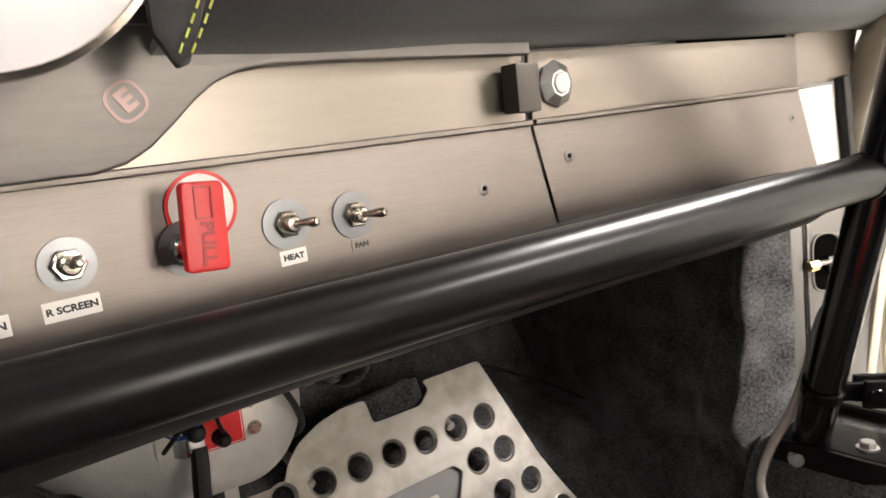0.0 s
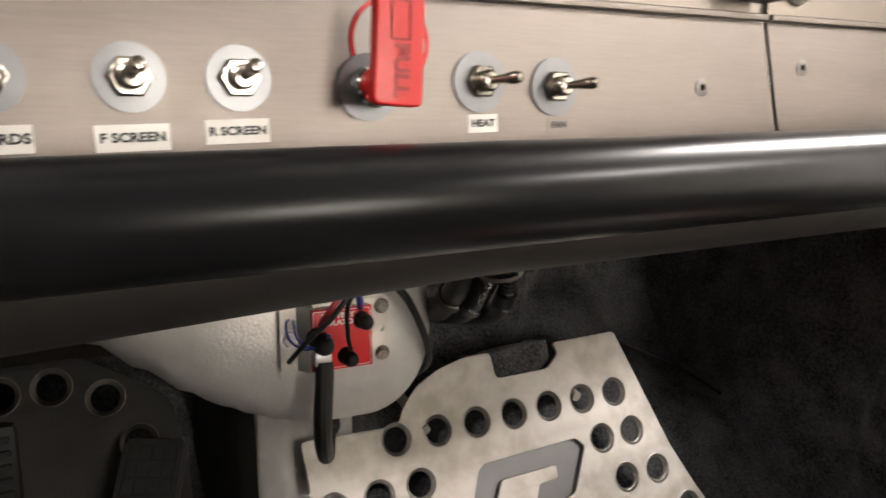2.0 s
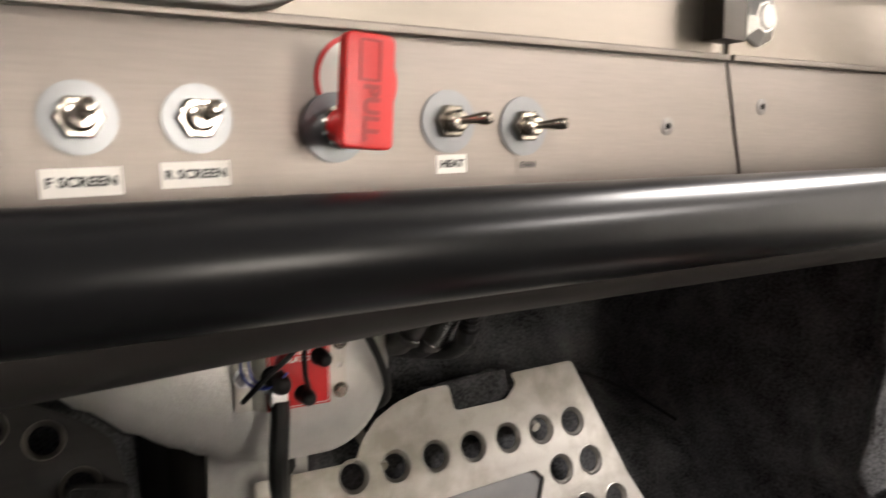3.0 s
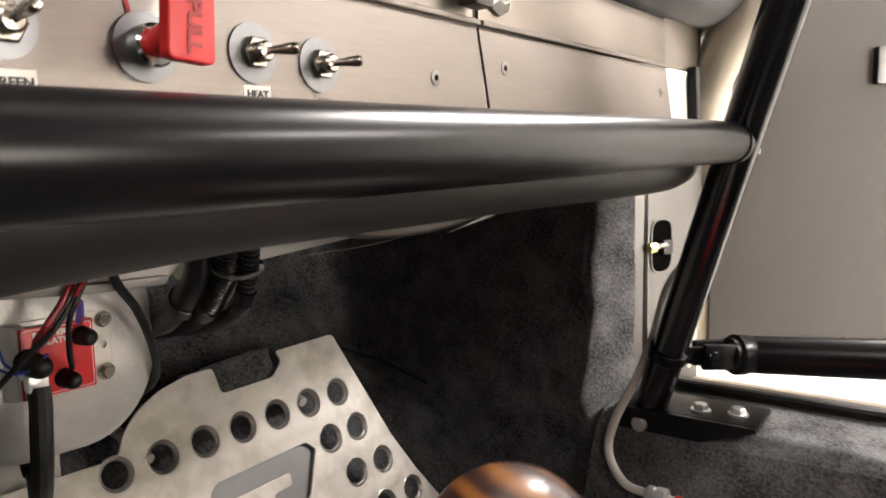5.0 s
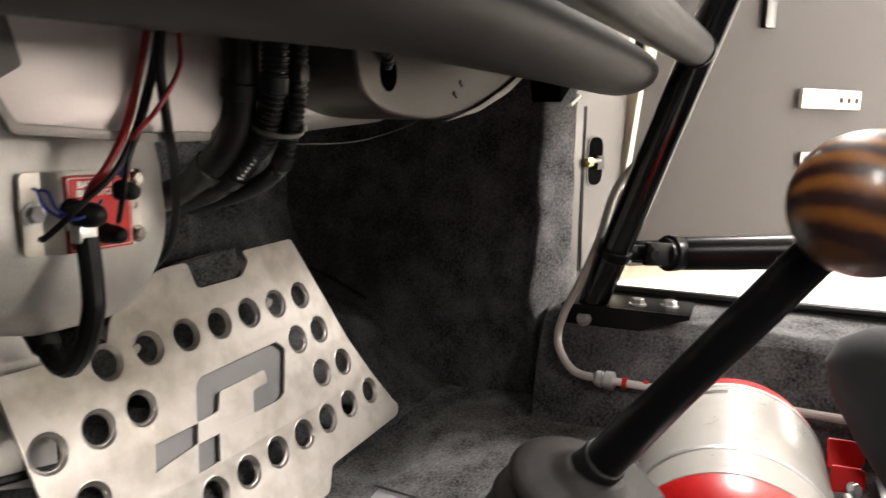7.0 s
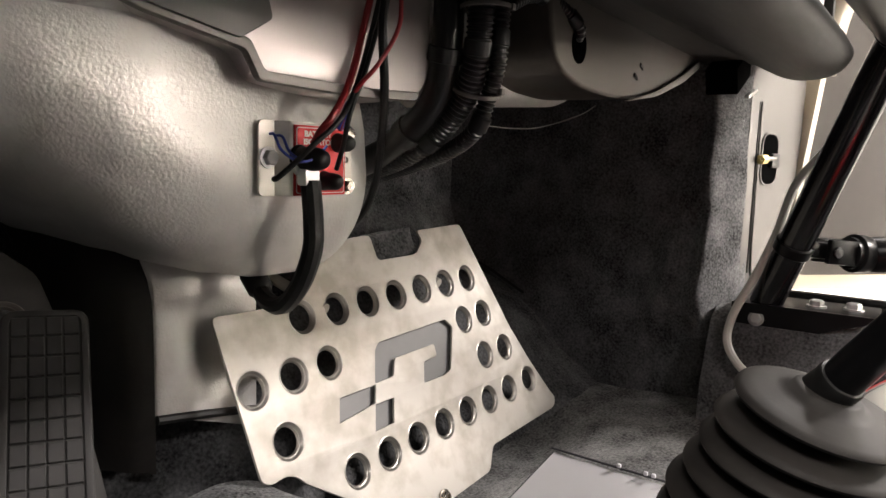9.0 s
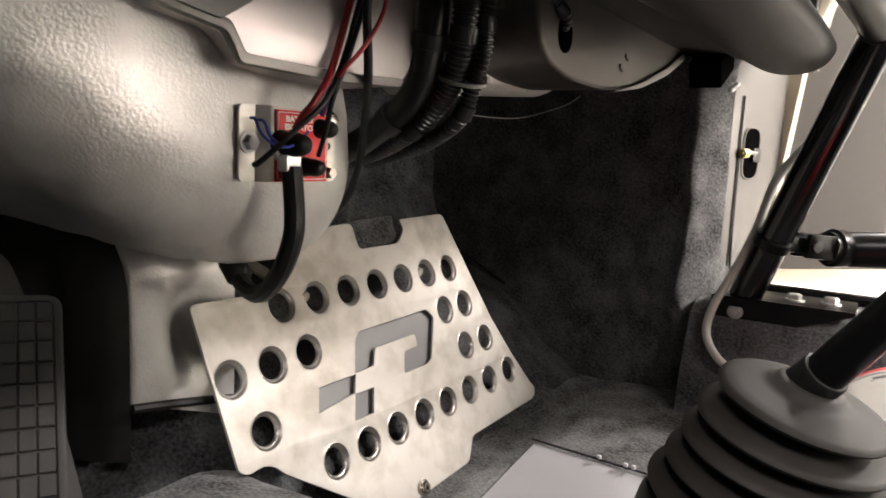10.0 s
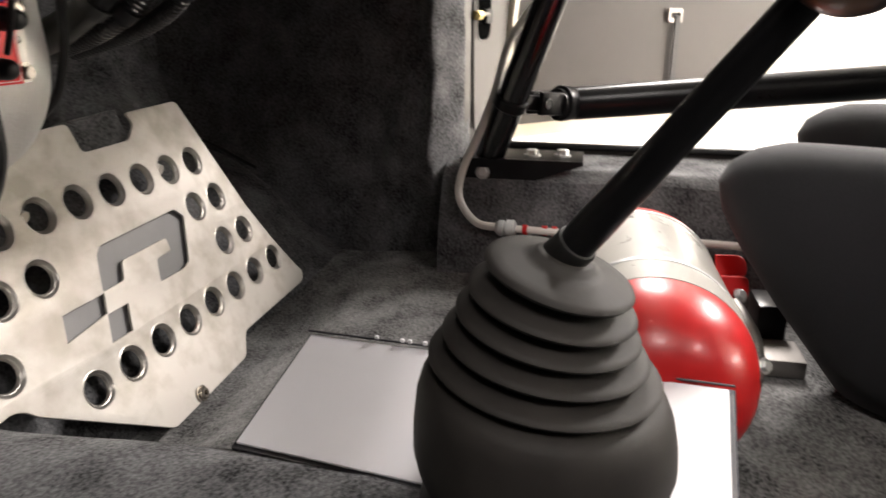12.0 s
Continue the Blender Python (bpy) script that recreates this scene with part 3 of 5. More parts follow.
def pod_mesh():
    bm, grid = bmesh.new(), []
    plan = pod_plan()
    for p, n in plan:
        low, tall = lerp_at(POD_LOW, p.x), lerp_at(POD_ROLL, p.x)
        deep = tall * lerp_at([(-0.14, 1.1), (-0.03, 0.95), (0.03, 0.78)], p.x)
        lean = lerp_at([(-0.12, 0.15), (0.02, 1.0)], p.x)
        col = []
        for k in range(9):
            z = 0.86 + (low + tall - 0.86) * k / 8
            up = z - low - tall
            col.append(p + n * (0.30 - math.sqrt(max(0.0, 0.09 - up * up))) * lean + Vector((0, 0, z)))
        for k in range(1, 17):
            a = math.pi / 2 * k / 16
            col.append(p + n * deep * (1 - math.cos(a)) + Vector((0, 0, low + tall * (1 - math.sin(a)))))
        q = col[-1]
        col.append(Vector((min(q.x, 0.075), max(q.y, 1.02), q.z + 0.002)))
        col.append(Vector((min(q.x, 0.075), max(q.y, 1.02) + 0.12, q.z + 0.004)))
        grid.append([bm.verts.new(v) for v in col])
    for a, b in zip(grid, grid[1:]):
        for i in range(len(a) - 1):
            bm.faces.new((a[i + 1], b[i + 1], b[i], a[i]))
    return bm


pod = tagged(part("tunnel_pod", pod_mesh(), SILVER, None, smooth=80),
             "silver hammer-painted rounded bulge hanging below the bulkhead", "bulkhead", kind="structure")


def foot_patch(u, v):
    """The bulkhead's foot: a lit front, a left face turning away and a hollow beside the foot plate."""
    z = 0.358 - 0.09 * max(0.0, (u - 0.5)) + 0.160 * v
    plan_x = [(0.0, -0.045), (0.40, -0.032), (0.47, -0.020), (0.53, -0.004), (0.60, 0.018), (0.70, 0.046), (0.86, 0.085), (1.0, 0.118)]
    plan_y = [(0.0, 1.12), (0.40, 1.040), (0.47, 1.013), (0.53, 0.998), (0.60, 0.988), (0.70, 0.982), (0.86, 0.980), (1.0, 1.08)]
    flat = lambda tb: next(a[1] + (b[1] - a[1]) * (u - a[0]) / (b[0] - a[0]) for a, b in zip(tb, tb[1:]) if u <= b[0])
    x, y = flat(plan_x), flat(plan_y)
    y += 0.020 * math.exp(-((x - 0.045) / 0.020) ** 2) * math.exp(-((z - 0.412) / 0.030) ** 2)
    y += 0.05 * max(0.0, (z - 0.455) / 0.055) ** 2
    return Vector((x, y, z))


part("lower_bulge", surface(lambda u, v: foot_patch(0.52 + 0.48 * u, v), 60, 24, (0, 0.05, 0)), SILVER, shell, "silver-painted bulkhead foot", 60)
# the foot's left face takes a dark colour in place of its shade
part("shaded_foot_side", surface(lambda u, v: foot_patch(0.52 * u, v) + Vector((0, 0, 0.01 - 0.06 * (1 - v))), 24, 12, (0.02, 0.05, 0)), ROLL_GREY, shell, "left face of the bulkhead foot, its shade painted dark", 60)
part("foot_gasket", hose([(-0.012, 0.990, 0.357), (0.03, 0.983, 0.352), (0.085, 0.981, 0.342)], 0.004, 8, 6), RUBBER, shell, "black sealing edge")
HU = Vector((0.22, -0.06, 0)).normalized()
HBOX = Matrix.Translation((0.12, 0.81, 0)) @ Matrix((HU, Vector((0, 0, 1)), HU.cross(Vector((0, 0, 1))))).transposed().to_4x4()
hb = rounded([(-0.42, 0.76), (-0.255, 0.666), (-0.2292, 0.6545), (-0.1669, 0.6415), (-0.1532, 0.6235), (-0.1176, 0.6192), (-0.0806, 0.6172), (-0.012, 0.618), (-0.010, 0.70), (-0.010, 0.80), (-0.42, 0.80)],
             [0, 0.01, 0.01, 0.006, 0.006, 0.01, 0.02, 0.035, 0, 0, 0], 8)
sheet("heater_box", [hb], HBOX, 0.10, BOX_SILVER, shell, "silver-painted heater box", 0.005, 20)
LIP = [(-0.36, 0.7225), (-0.255, 0.664), (-0.2292, 0.6545), (-0.1669, 0.6400), (-0.1570, 0.6215), (-0.1176, 0.6192), (-0.0806, 0.6172), (-0.030, 0.6180)]
sheet("box_lip", [rounded(LIP + [(a + 0.003, b_ + 0.0065) for a, b_ in LIP[::-1]], 0.003, 3)], HBOX @ Matrix.Translation((0, 0, 0.007)), 0.009, GREY_ALU, shell, "folded lip round the box", 0.0006, 30)
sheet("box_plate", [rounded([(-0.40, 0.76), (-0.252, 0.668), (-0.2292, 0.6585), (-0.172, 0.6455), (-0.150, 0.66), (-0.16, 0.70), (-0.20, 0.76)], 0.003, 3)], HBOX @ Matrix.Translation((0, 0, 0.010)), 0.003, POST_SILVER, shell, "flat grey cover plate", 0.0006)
seam = [HBOX @ Vector((a, b_, 0.001)) for a, b_ in ((-0.150, 0.6262), (-0.1176, 0.6216), (-0.0806, 0.6196), (-0.045, 0.6205))]
part("sealant", hose(seam, 0.0008, 6, 10), WIRE_WHITE, shell, "thin bead of sealant")

# roll cage
cage = thing("roll_cage", "satin black tubular steel roll cage bolted to the sill", "roll cage")
BAR = lambda x: Vector((x, 0.5473 - 0.0488 * x, 0.7065 + 0.0212 * x))
part("dash_bar", rod(BAR(-0.62), BAR(0.492), 0.019, 40, 0.002), BLACK_PAINT, cage)
part("bar_collar", rod(BAR(0.486), BAR(0.500), 0.0205, 32, 0.001), BLACK_PAINT, cage)
FOOT, HEAD = Vector((0.622, 0.640, 0.405)), Vector((0.507, 0.518, 0.722))
TOP = FOOT + (HEAD - FOOT) * 2.4
part("front_leg", rod(FOOT, TOP, 0.0195, 32), BLACK_GLOSS, cage)
part("roof_bar", hose([TOP, TOP + Vector((-0.06, -0.12, 0.08)), TOP + Vector((-0.07, -0.5, 0.10)), TOP + Vector((-0.07, -1.0, 0.08))], 0.0195, 20, 6), BLACK_PAINT, cage)
part("bar_clamp", boxed(HEAD + Vector((0.012, -0.008, -0.006)), (0.016, 0.012, 0.022), 0.003), ZINC, cage, "bare metal clamp")
D0, D1 = Vector((0.598, 0.590, 0.481)), Vector((0.665, 0.535, 0.474))
DEND = Vector((0.72, -0.75, 0.59))
part("door_bar", rod(D1, DEND, 0.022, 32, 0.002), BLACK_PAINT, cage)
part("leg_collar", rod(FOOT + (HEAD - FOOT) * 0.225, FOOT + (HEAD - FOOT) * 0.265, 0.0225, 28, 0.001), BLACK_PAINT, cage)
jd = (D1 - D0).normalized()
ja, jb, _ = frame_of(jd)
JR = Matrix((jd, ja, jb)).transposed().to_4x4()
part("bar_joint", lathe([(0.016, 0.052), (0.0195, 0.054), (0.0195, 0.060), (0.0235, 0.062), (0.0235, 0.074), (0.0225, 0.076), (0.0215, 0.09)], D0, jd, 28), BLACK_PAINT, cage)
part("leg_tab", boxed((0, 0, 0), (0.050, 0.010, 0.020), 0.004), BLACK_PAINT, cage, "welded eye tab").matrix_world = Matrix.Translation(D0 + jd * 0.006) @ JR
for sgn in (-1, 1):
    part("fork_cheek", boxed((0, 0, 0), (0.046, 0.008, 0.030), 0.003), BLACK_PAINT, cage).matrix_world = Matrix.Translation(D0 + jd * 0.036 + ja * 0.0105 * sgn) @ JR
part("joint_bolt", rod(D0 + jd * 0.024 - ja * 0.017, D0 + jd * 0.024 + ja * 0.017, 0.0075, 14, 0.001), BLACK_GLOSS, cage, "black pin")
foot = part("base_plate", boxed((0.645, 0.595, 0.404), (0.075, 0.16, 0.006), 0.002), BLACK_PAINT, cage)
flange, outline_ = bmesh.new(), [(0.676, 0.407), (0.515, 0.407), (0.515, 0.402), (0.585, 0.376), (0.640, 0.366), (0.668, 0.368), (0.676, 0.382)]
sides = [[flange.verts.new((x + 0.10 * (0.39 - z), y, z)) for y, z in outline_] for x in (0.601, 0.607)]
flange.faces.new(sides[0])
flange.faces.new(sides[1][::-1])
for k in range(len(outline_)):
    q = (k + 1) % len(outline_)
    flange.faces.new((sides[0][k], sides[1][k], sides[1][q], sides[0][q]))
part("foot_flange", flange, BLACK_PAINT, cage)


def hex_bolt(name, p, d, r, parent, mat=ZINC):
    b = lathe([(r * 1.35, 0), (r * 1.35, r * 0.25)], p, d, 20)
    lathe([(r, r * 0.25), (r, r * 0.9), (r * 0.85, r * 1.05)], p, d, 6, b)
    return part(name, b, mat, parent, "bright zinc hex bolt")


hex_bolt("bolt", (0.601, 0.646, 0.388), (-1, 0, 0.2), 0.0070, foot)
hex_bolt("bolt", (0.632, 0.583, 0.407), (0, 0, 1), 0.0085, foot)
hex_bolt("bolt", (0.640, 0.543, 0.407), (0, 0, 1), 0.0085, foot)

# passenger foot plate
PN = Vector((-0.0358, -0.9281, 0.3706)).normalized()
PA = (Vector((1, 0, 0)) - PN * PN.x).normalized()
PB = PN.cross(PA).normalized()
PLATE = Matrix.Translation((0.2669, 0.9425, 0.382)) @ Matrix((PA, PB, PN)).transposed().to_4x4()

FLARE_SHAPE = [(0.0174, 0.0003), (0.0168, 0.0005), (0.0158, -0.0001), (0.0146, -0.0016), (0.0137, -0.0034), (0.0134, -0.0046), (0.0126, -0.0046), (0.0130, -0.0034), (0.0140, -0.0020), (0.0174, -0.0008)]
plate = thing("foot_plate", "worn stainless passenger foot plate with flared holes and an emblem cutout", "foot plate")
OUT = [(-0.2376, 0.0634), (-0.2306, -0.0799), (-0.222, -0.0850), (-0.2044, -0.0832), (-0.1933, -0.0881), (-0.1864, -0.0966), (-0.0662, -0.1828),
       (0.0758, -0.1778), (0.0950, -0.1535), (0.2500, -0.1520), (0.2595, -0.1485), (0.2640, -0.1395), (0.2560, -0.1300), (0.2288, -0.0810), (0.2043, -0.0280), (0.1591, 0.1164), (0.0672, 0.1154),
       (0.0738, 0.1031), (0.0549, 0.0875), (-0.0133, 0.0873), (-0.0154, 0.1168), (-0.0485, 0.1163), (-0.080, 0.109), (-0.1076, 0.0960), (-0.125, 0.080), (-0.1357, 0.0600), (-0.1822, 0.0616)]
HOLES = [(-0.1404 + 0.0467 * k, 0.0465) for k in range(7)] + [(0.109, -0.0018), (0.1532, -0.0012), (0.1316, -0.051), (0.1779, -0.0512), (0.2123, -0.1018)]
HOLES += [(0.1619 - 0.0476 * k, -0.1019 - 0.0009 * k) for k in range(7)] + [(-0.1935, -0.0562), (-0.2155, -0.0050), (-0.168, -0.0035), (-0.1224, -0.0020)]
SLOT_A = rounded([(-0.0563, -0.0039), (-0.048, 0.0025), (0.0728, 0.0050), (0.0831, -0.0059), (0.0579, -0.0516), (0.045, -0.0552), (0.0046, -0.0549), (0.0143, -0.033),
                  (0.0392, -0.0321), (0.0403, -0.0178), (-0.0306, -0.0186), (-0.0397, -0.0359), (-0.0697, -0.0365)], 0.003, 2)
SLOT_B = [(-0.0690, -0.0375), (-0.0767, -0.0548), (-0.130, -0.0597), (-0.1216, -0.0375)]
SLOT_C = [(-0.0483, -0.0566), (-0.0582, -0.0805), (-0.087, -0.0804), (-0.0767, -0.0560)]
sheet("plate", [rounded(OUT, 0.006, 3)] + [circle(x, y, 0.0168) for x, y in HOLES] + [SLOT_A, SLOT_B, SLOT_C], PLATE, 0.003, STEEL, plate, bevel=0.0005)
for x, y in HOLES:
    m = PLATE @ Matrix.Translation((x, y, 0))
    b = lathe(FLARE_SHAPE, m.translation, PN, 24, None, False)
    part("hole_flare", b, FLARE, plate)
BACKING = material("grey_backing", (0.17, 0.168, 0.168), 0.5, 0.3, 0.08, 60)
sheet("emblem_backing", [[(-0.140, -0.070), (-0.095, -0.0865), (-0.045, -0.0865), (0.06, -0.066), (0.092, -0.02), (0.090, 0.012), (-0.070, 0.010), (-0.095, -0.026), (-0.140, -0.026)]], PLATE @ Matrix.Translation((0, 0, -0.006)), 0.002, BACKING, plate, "plain grey backing sheet")
for x, y in ((-0.0156, -0.1739),):
    m = PLATE @ Matrix.Translation((x, y, 0.001))
    part("screw", lathe([(0.0085, 0), (0.0085, 0.0012), (0.0062, 0.0016), (0.0062, 0.004), (0.005, 0.005), (0.0028, 0.005), (0.0028, 0.002), (0, 0.002)], m.translation, PN, 24), NICKEL, plate, "socket-head screw with washer")
for x in (0.16, 0.36):
    part("stay", rod((x, 0.966, 0.425), (x, 1.08, 0.46), 0.006, 10), STEEL, plate)

foam = bmesh.new()
box(foam, (0, 0, 0), (0.105, 0.050, 0.030), 0.006, None, 3)
bmesh.ops.subdivide_edges(foam, edges=list(foam.edges), cuts=3, use_grid_fill=True)
for v in foam.verts:
    v.co += Vector((noise.noise(v.co * 60), noise.noise(v.co * 60 + Vector((9, 0, 0))), noise.noise(v.co * 60 + Vector((0, 9, 0))))) * 0.006
pad_ = tagged(part("foam_block", foam, CARPET), "rough black foam block behind the notch of the foot plate", "foam block")
pad_.matrix_world = PLATE @ Matrix.Translation((0.016, 0.096, -0.022)) @ pose(0, 0, 0, 0, 0, 4)

# battery isolator on the pod
iso = thing("battery_isolator", "red battery isolator on a bright bracket screwed to the silver bulge", "battery isolator")
IA = Vector((0.997, -0.066, 0)).normalized()
IR = Matrix((IA, IA.cross(Vector((0, 0, 1))) * -1, Vector((0, 0, 1)))).transposed().to_4x4()
IM = Matrix.Translation((0.0275, 0.8622, 0.5725)) @ IR
OUT_ = IM.to_3x3() @ Vector((0, -1, 0))
sheet("bracket", [rounded([(-0.0445, -0.0262), (0.0445, -0.0262), (0.0445, 0.0262), (-0.0445, 0.0262)], 0.005, 4), circle(0.0385, 0.0, 0.0024, 12)], IM @ pose(0, 0, 0, 90, 0, 0), 0.0022, PALE_METAL, iso, "pale folded bracket", 0.0004)
fold_ = bmesh.new()
ring_ = [[fold_.verts.new((a, b_, c)) for a, b_ in ((-0.0310, 0.0), (-0.0300, -0.0022), (-0.0255, -0.0085), (-0.0240, -0.0095), (-0.0190, -0.0095), (-0.0190, 0.0))] for c in (-0.0258, 0.0258)]
fold_.faces.new(ring_[0])
fold_.faces.new(ring_[1][::-1])
for k in range(6):
    fold_.faces.new((ring_[0][k], ring_[1][k], ring_[1][(k + 1) % 6], ring_[0][(k + 1) % 6]))
part("bracket_fold", fold_, PALE_METAL, iso, "sloping pale bracket fold").matrix_world = IM
body_ = part("isolator_body", boxed((0, 0, 0), (0.0485, 0.009, 0.0485), 0.001), PALE_METAL, iso, "plain pale metal body")
body_.matrix_world = IM @ Matrix.Translation((0.0022, -0.0045, -0.001))
red = part("red_face", boxed((0, 0, 0), (0.0492, 0.0018, 0.0492), 0.0007), RED_PLASTIC, iso, "glossy red printed face")
red.matrix_world = IM @ Matrix.Translation((0.0022, -0.0100, -0.001))
for dx, dz, r, far in ((0.0196, 0.0124, 0.0063, 0.0262), (-0.0170, 0.0008, 0.0082, 0.0375), (0.0062, -0.0152, 0.0063, 0.0280)):
    p = IM @ Vector((dx - 0.0012, -0.0105, dz))
    n_ = far - 0.0105
    part("terminal_boot", lathe([(r * 1.12, 0), (r * 1.12, 0.002), (r, 0.0032), (r, n_ * 0.55), (r * 0.93, n_ * 0.75), (r * 0.72, n_ * 0.91), (r * 0.4, n_ * 0.985), (0.0, n_)], p, OUT_ + Vector((0.06, 0, -0.03)), 20), RUBBER, iso, "black rubber terminal boot")
for dx, dz in ((-0.0375, 0.0005), (0.0385, 0.0195), (0.0385, -0.0200)):
    hex_bolt("bolt", IM @ Vector((dx, -0.001, dz)), OUT_, 0.0056 if dx < 0 else 0.0047, iso, NICKEL if dx > 0 else ZINC)
LABEL = IM @ pose(0.0022, -0.0112, -0.001, 90, 0, 0)
sheet("border_line", [rect(0, 0, 0.0462, 0.0462, 0.002), rect(0, 0, 0.0452, 0.0452, 0.002)], LABEL, 0.0002, WHITE_LABEL, iso, "thin white printed border")
lettering("lettering", "BATTERY", LABEL @ Matrix.Translation((-0.003, 0.0185, 0)), 0.0056, WHITE_LABEL, iso)
lettering("lettering", "ISOLATOR", LABEL @ Matrix.Translation((-0.002, 0.0130, 0)), 0.0056, WHITE_LABEL, iso)
part("cable_lug", lathe([(0.0092, 0), (0.0092, 0.004), (0.005, 0.0045)], IM @ Vector((-0.0175, -0.0115, -0.003)), OUT_, 20), ZINC, iso, "bright ring lug")
part("lug_barrel", boxed((0, 0, 0), (0.0135, 0.010, 0.012), 0.0025), ZINC, iso, "bright crimped lug barrel").matrix_world = IM @ Matrix.Translation((-0.0165, -0.0185, -0.0125))

WIRES = [("heavy_battery_cable", "thick black battery cable curving below the isolator", 0.0072, RUBBER,
          [(0.0108, 0.8440, 0.557), (0.0100, 0.8415, 0.545), (0.0070, 0.8370, 0.528), (0.0060, 0.8365, 0.512), (0.0090, 0.8460, 0.493), (0.0150, 0.8610, 0.477), (0.0225, 0.8800, 0.464), (0.0300, 0.9000, 0.459), (0.0380, 0.9200, 0.462), (0.0430, 0.9330, 0.470)]),
         ("red_wire", "red wire dropping from the dash to the isolator", 0.0026, WIRE_RED, [(0.047, 0.81, 0.73), (0.047, 0.82, 0.695), (0.045, 0.827, 0.665), (0.027, 0.824, 0.625), (0.010, 0.823, 0.602), (0.006, 0.830, 0.592), (0.008, 0.838, 0.584)]),
         ("red_wire", "thin red wire dropping from the dash to the isolator", 0.0016, WIRE_RED, [(0.040, 0.79, 0.73), (0.046, 0.795, 0.685), (0.049, 0.799, 0.664), (0.036, 0.804, 0.640), (0.026, 0.815, 0.622), (0.036, 0.832, 0.610), (0.043, 0.846, 0.594)]),
         ("black_wire", "black wire hanging past the round bulge", 0.0032, RUBBER, [(0.030, 0.795, 0.73), (0.036, 0.80, 0.69), (0.040, 0.806, 0.664), (0.051, 0.812, 0.627), (0.080, 0.836, 0.598), (0.111, 0.867, 0.554), (0.128, 0.90, 0.520), (0.132, 0.96, 0.49), (0.13, 1.03, 0.47)]),
         ("black_wire", "thin black wire run along the red ones", 0.0020, RUBBER, [(0.052, 0.805, 0.73), (0.051, 0.815, 0.695), (0.049, 0.822, 0.665), (0.031, 0.820, 0.625), (0.012, 0.818, 0.600), (-0.004, 0.826, 0.583), (-0.012, 0.836, 0.570), (-0.0145, 0.849, 0.560), (-0.0115, 0.856, 0.5585)]),
         ("black_wire", "thin black wire run to a terminal boot", 0.0018, RUBBER, [(0.050, 0.80, 0.72), (0.048, 0.815, 0.67), (0.034, 0.817, 0.63), (0.022, 0.818, 0.605), (0.024, 0.826, 0.582), (0.031, 0.838, 0.566)]),
         ("blue_crimp", "blue crimp sleeve on a thin red wire", 0.0028, WIRE_BLUE, [(0.0355, 0.831, 0.612), (0.040, 0.840, 0.603), (0.0425, 0.846, 0.596)]),
         ("blue_wire", "thin blue wire loop beside the isolator", 0.0010, WIRE_BLUE, [(-0.0105, 0.861, 0.589), (-0.0150, 0.852, 0.588), (-0.0150, 0.845, 0.578), (-0.0060, 0.838, 0.571), (0.004, 0.832, 0.574), (0.012, 0.830, 0.582)]),
         ("blue_wire", "thin blue wire loop beside the isolator", 0.0010, WIRE_BLUE, [(-0.0070, 0.860, 0.588), (-0.0095, 0.850, 0.587), (-0.0085, 0.844, 0.577), (0.000, 0.838, 0.571), (0.008, 0.832, 0.577)]),
         ("thin_cable", "thin black cable lying down the carpet", 0.0024, RUBBER, [(0.46, 1.055, 0.462), (0.50, 1.044, 0.450), (0.566, 1.022, 0.419), (0.606, 1.006, 0.393), (0.635, 0.99, 0.372)]),
         ("pale_cable", "pale grey cable looping from the cage leg to the sill", 0.0052, WIRE_WHITE,
          [(0.600, 0.585, 0.60), (0.604, 0.615, 0.557), (0.602, 0.632, 0.494), (0.599, 0.651, 0.441), (0.586, 0.670, 0.394), (0.568, 0.671, 0.359), (0.556, 0.647, 0.331), (0.553, 0.614, 0.326)])]
for nm, lb, r, mt, pts in WIRES:
    tagged(part(nm, hose(pts, r, 10, 8), mt), lb, "cable", "cables")
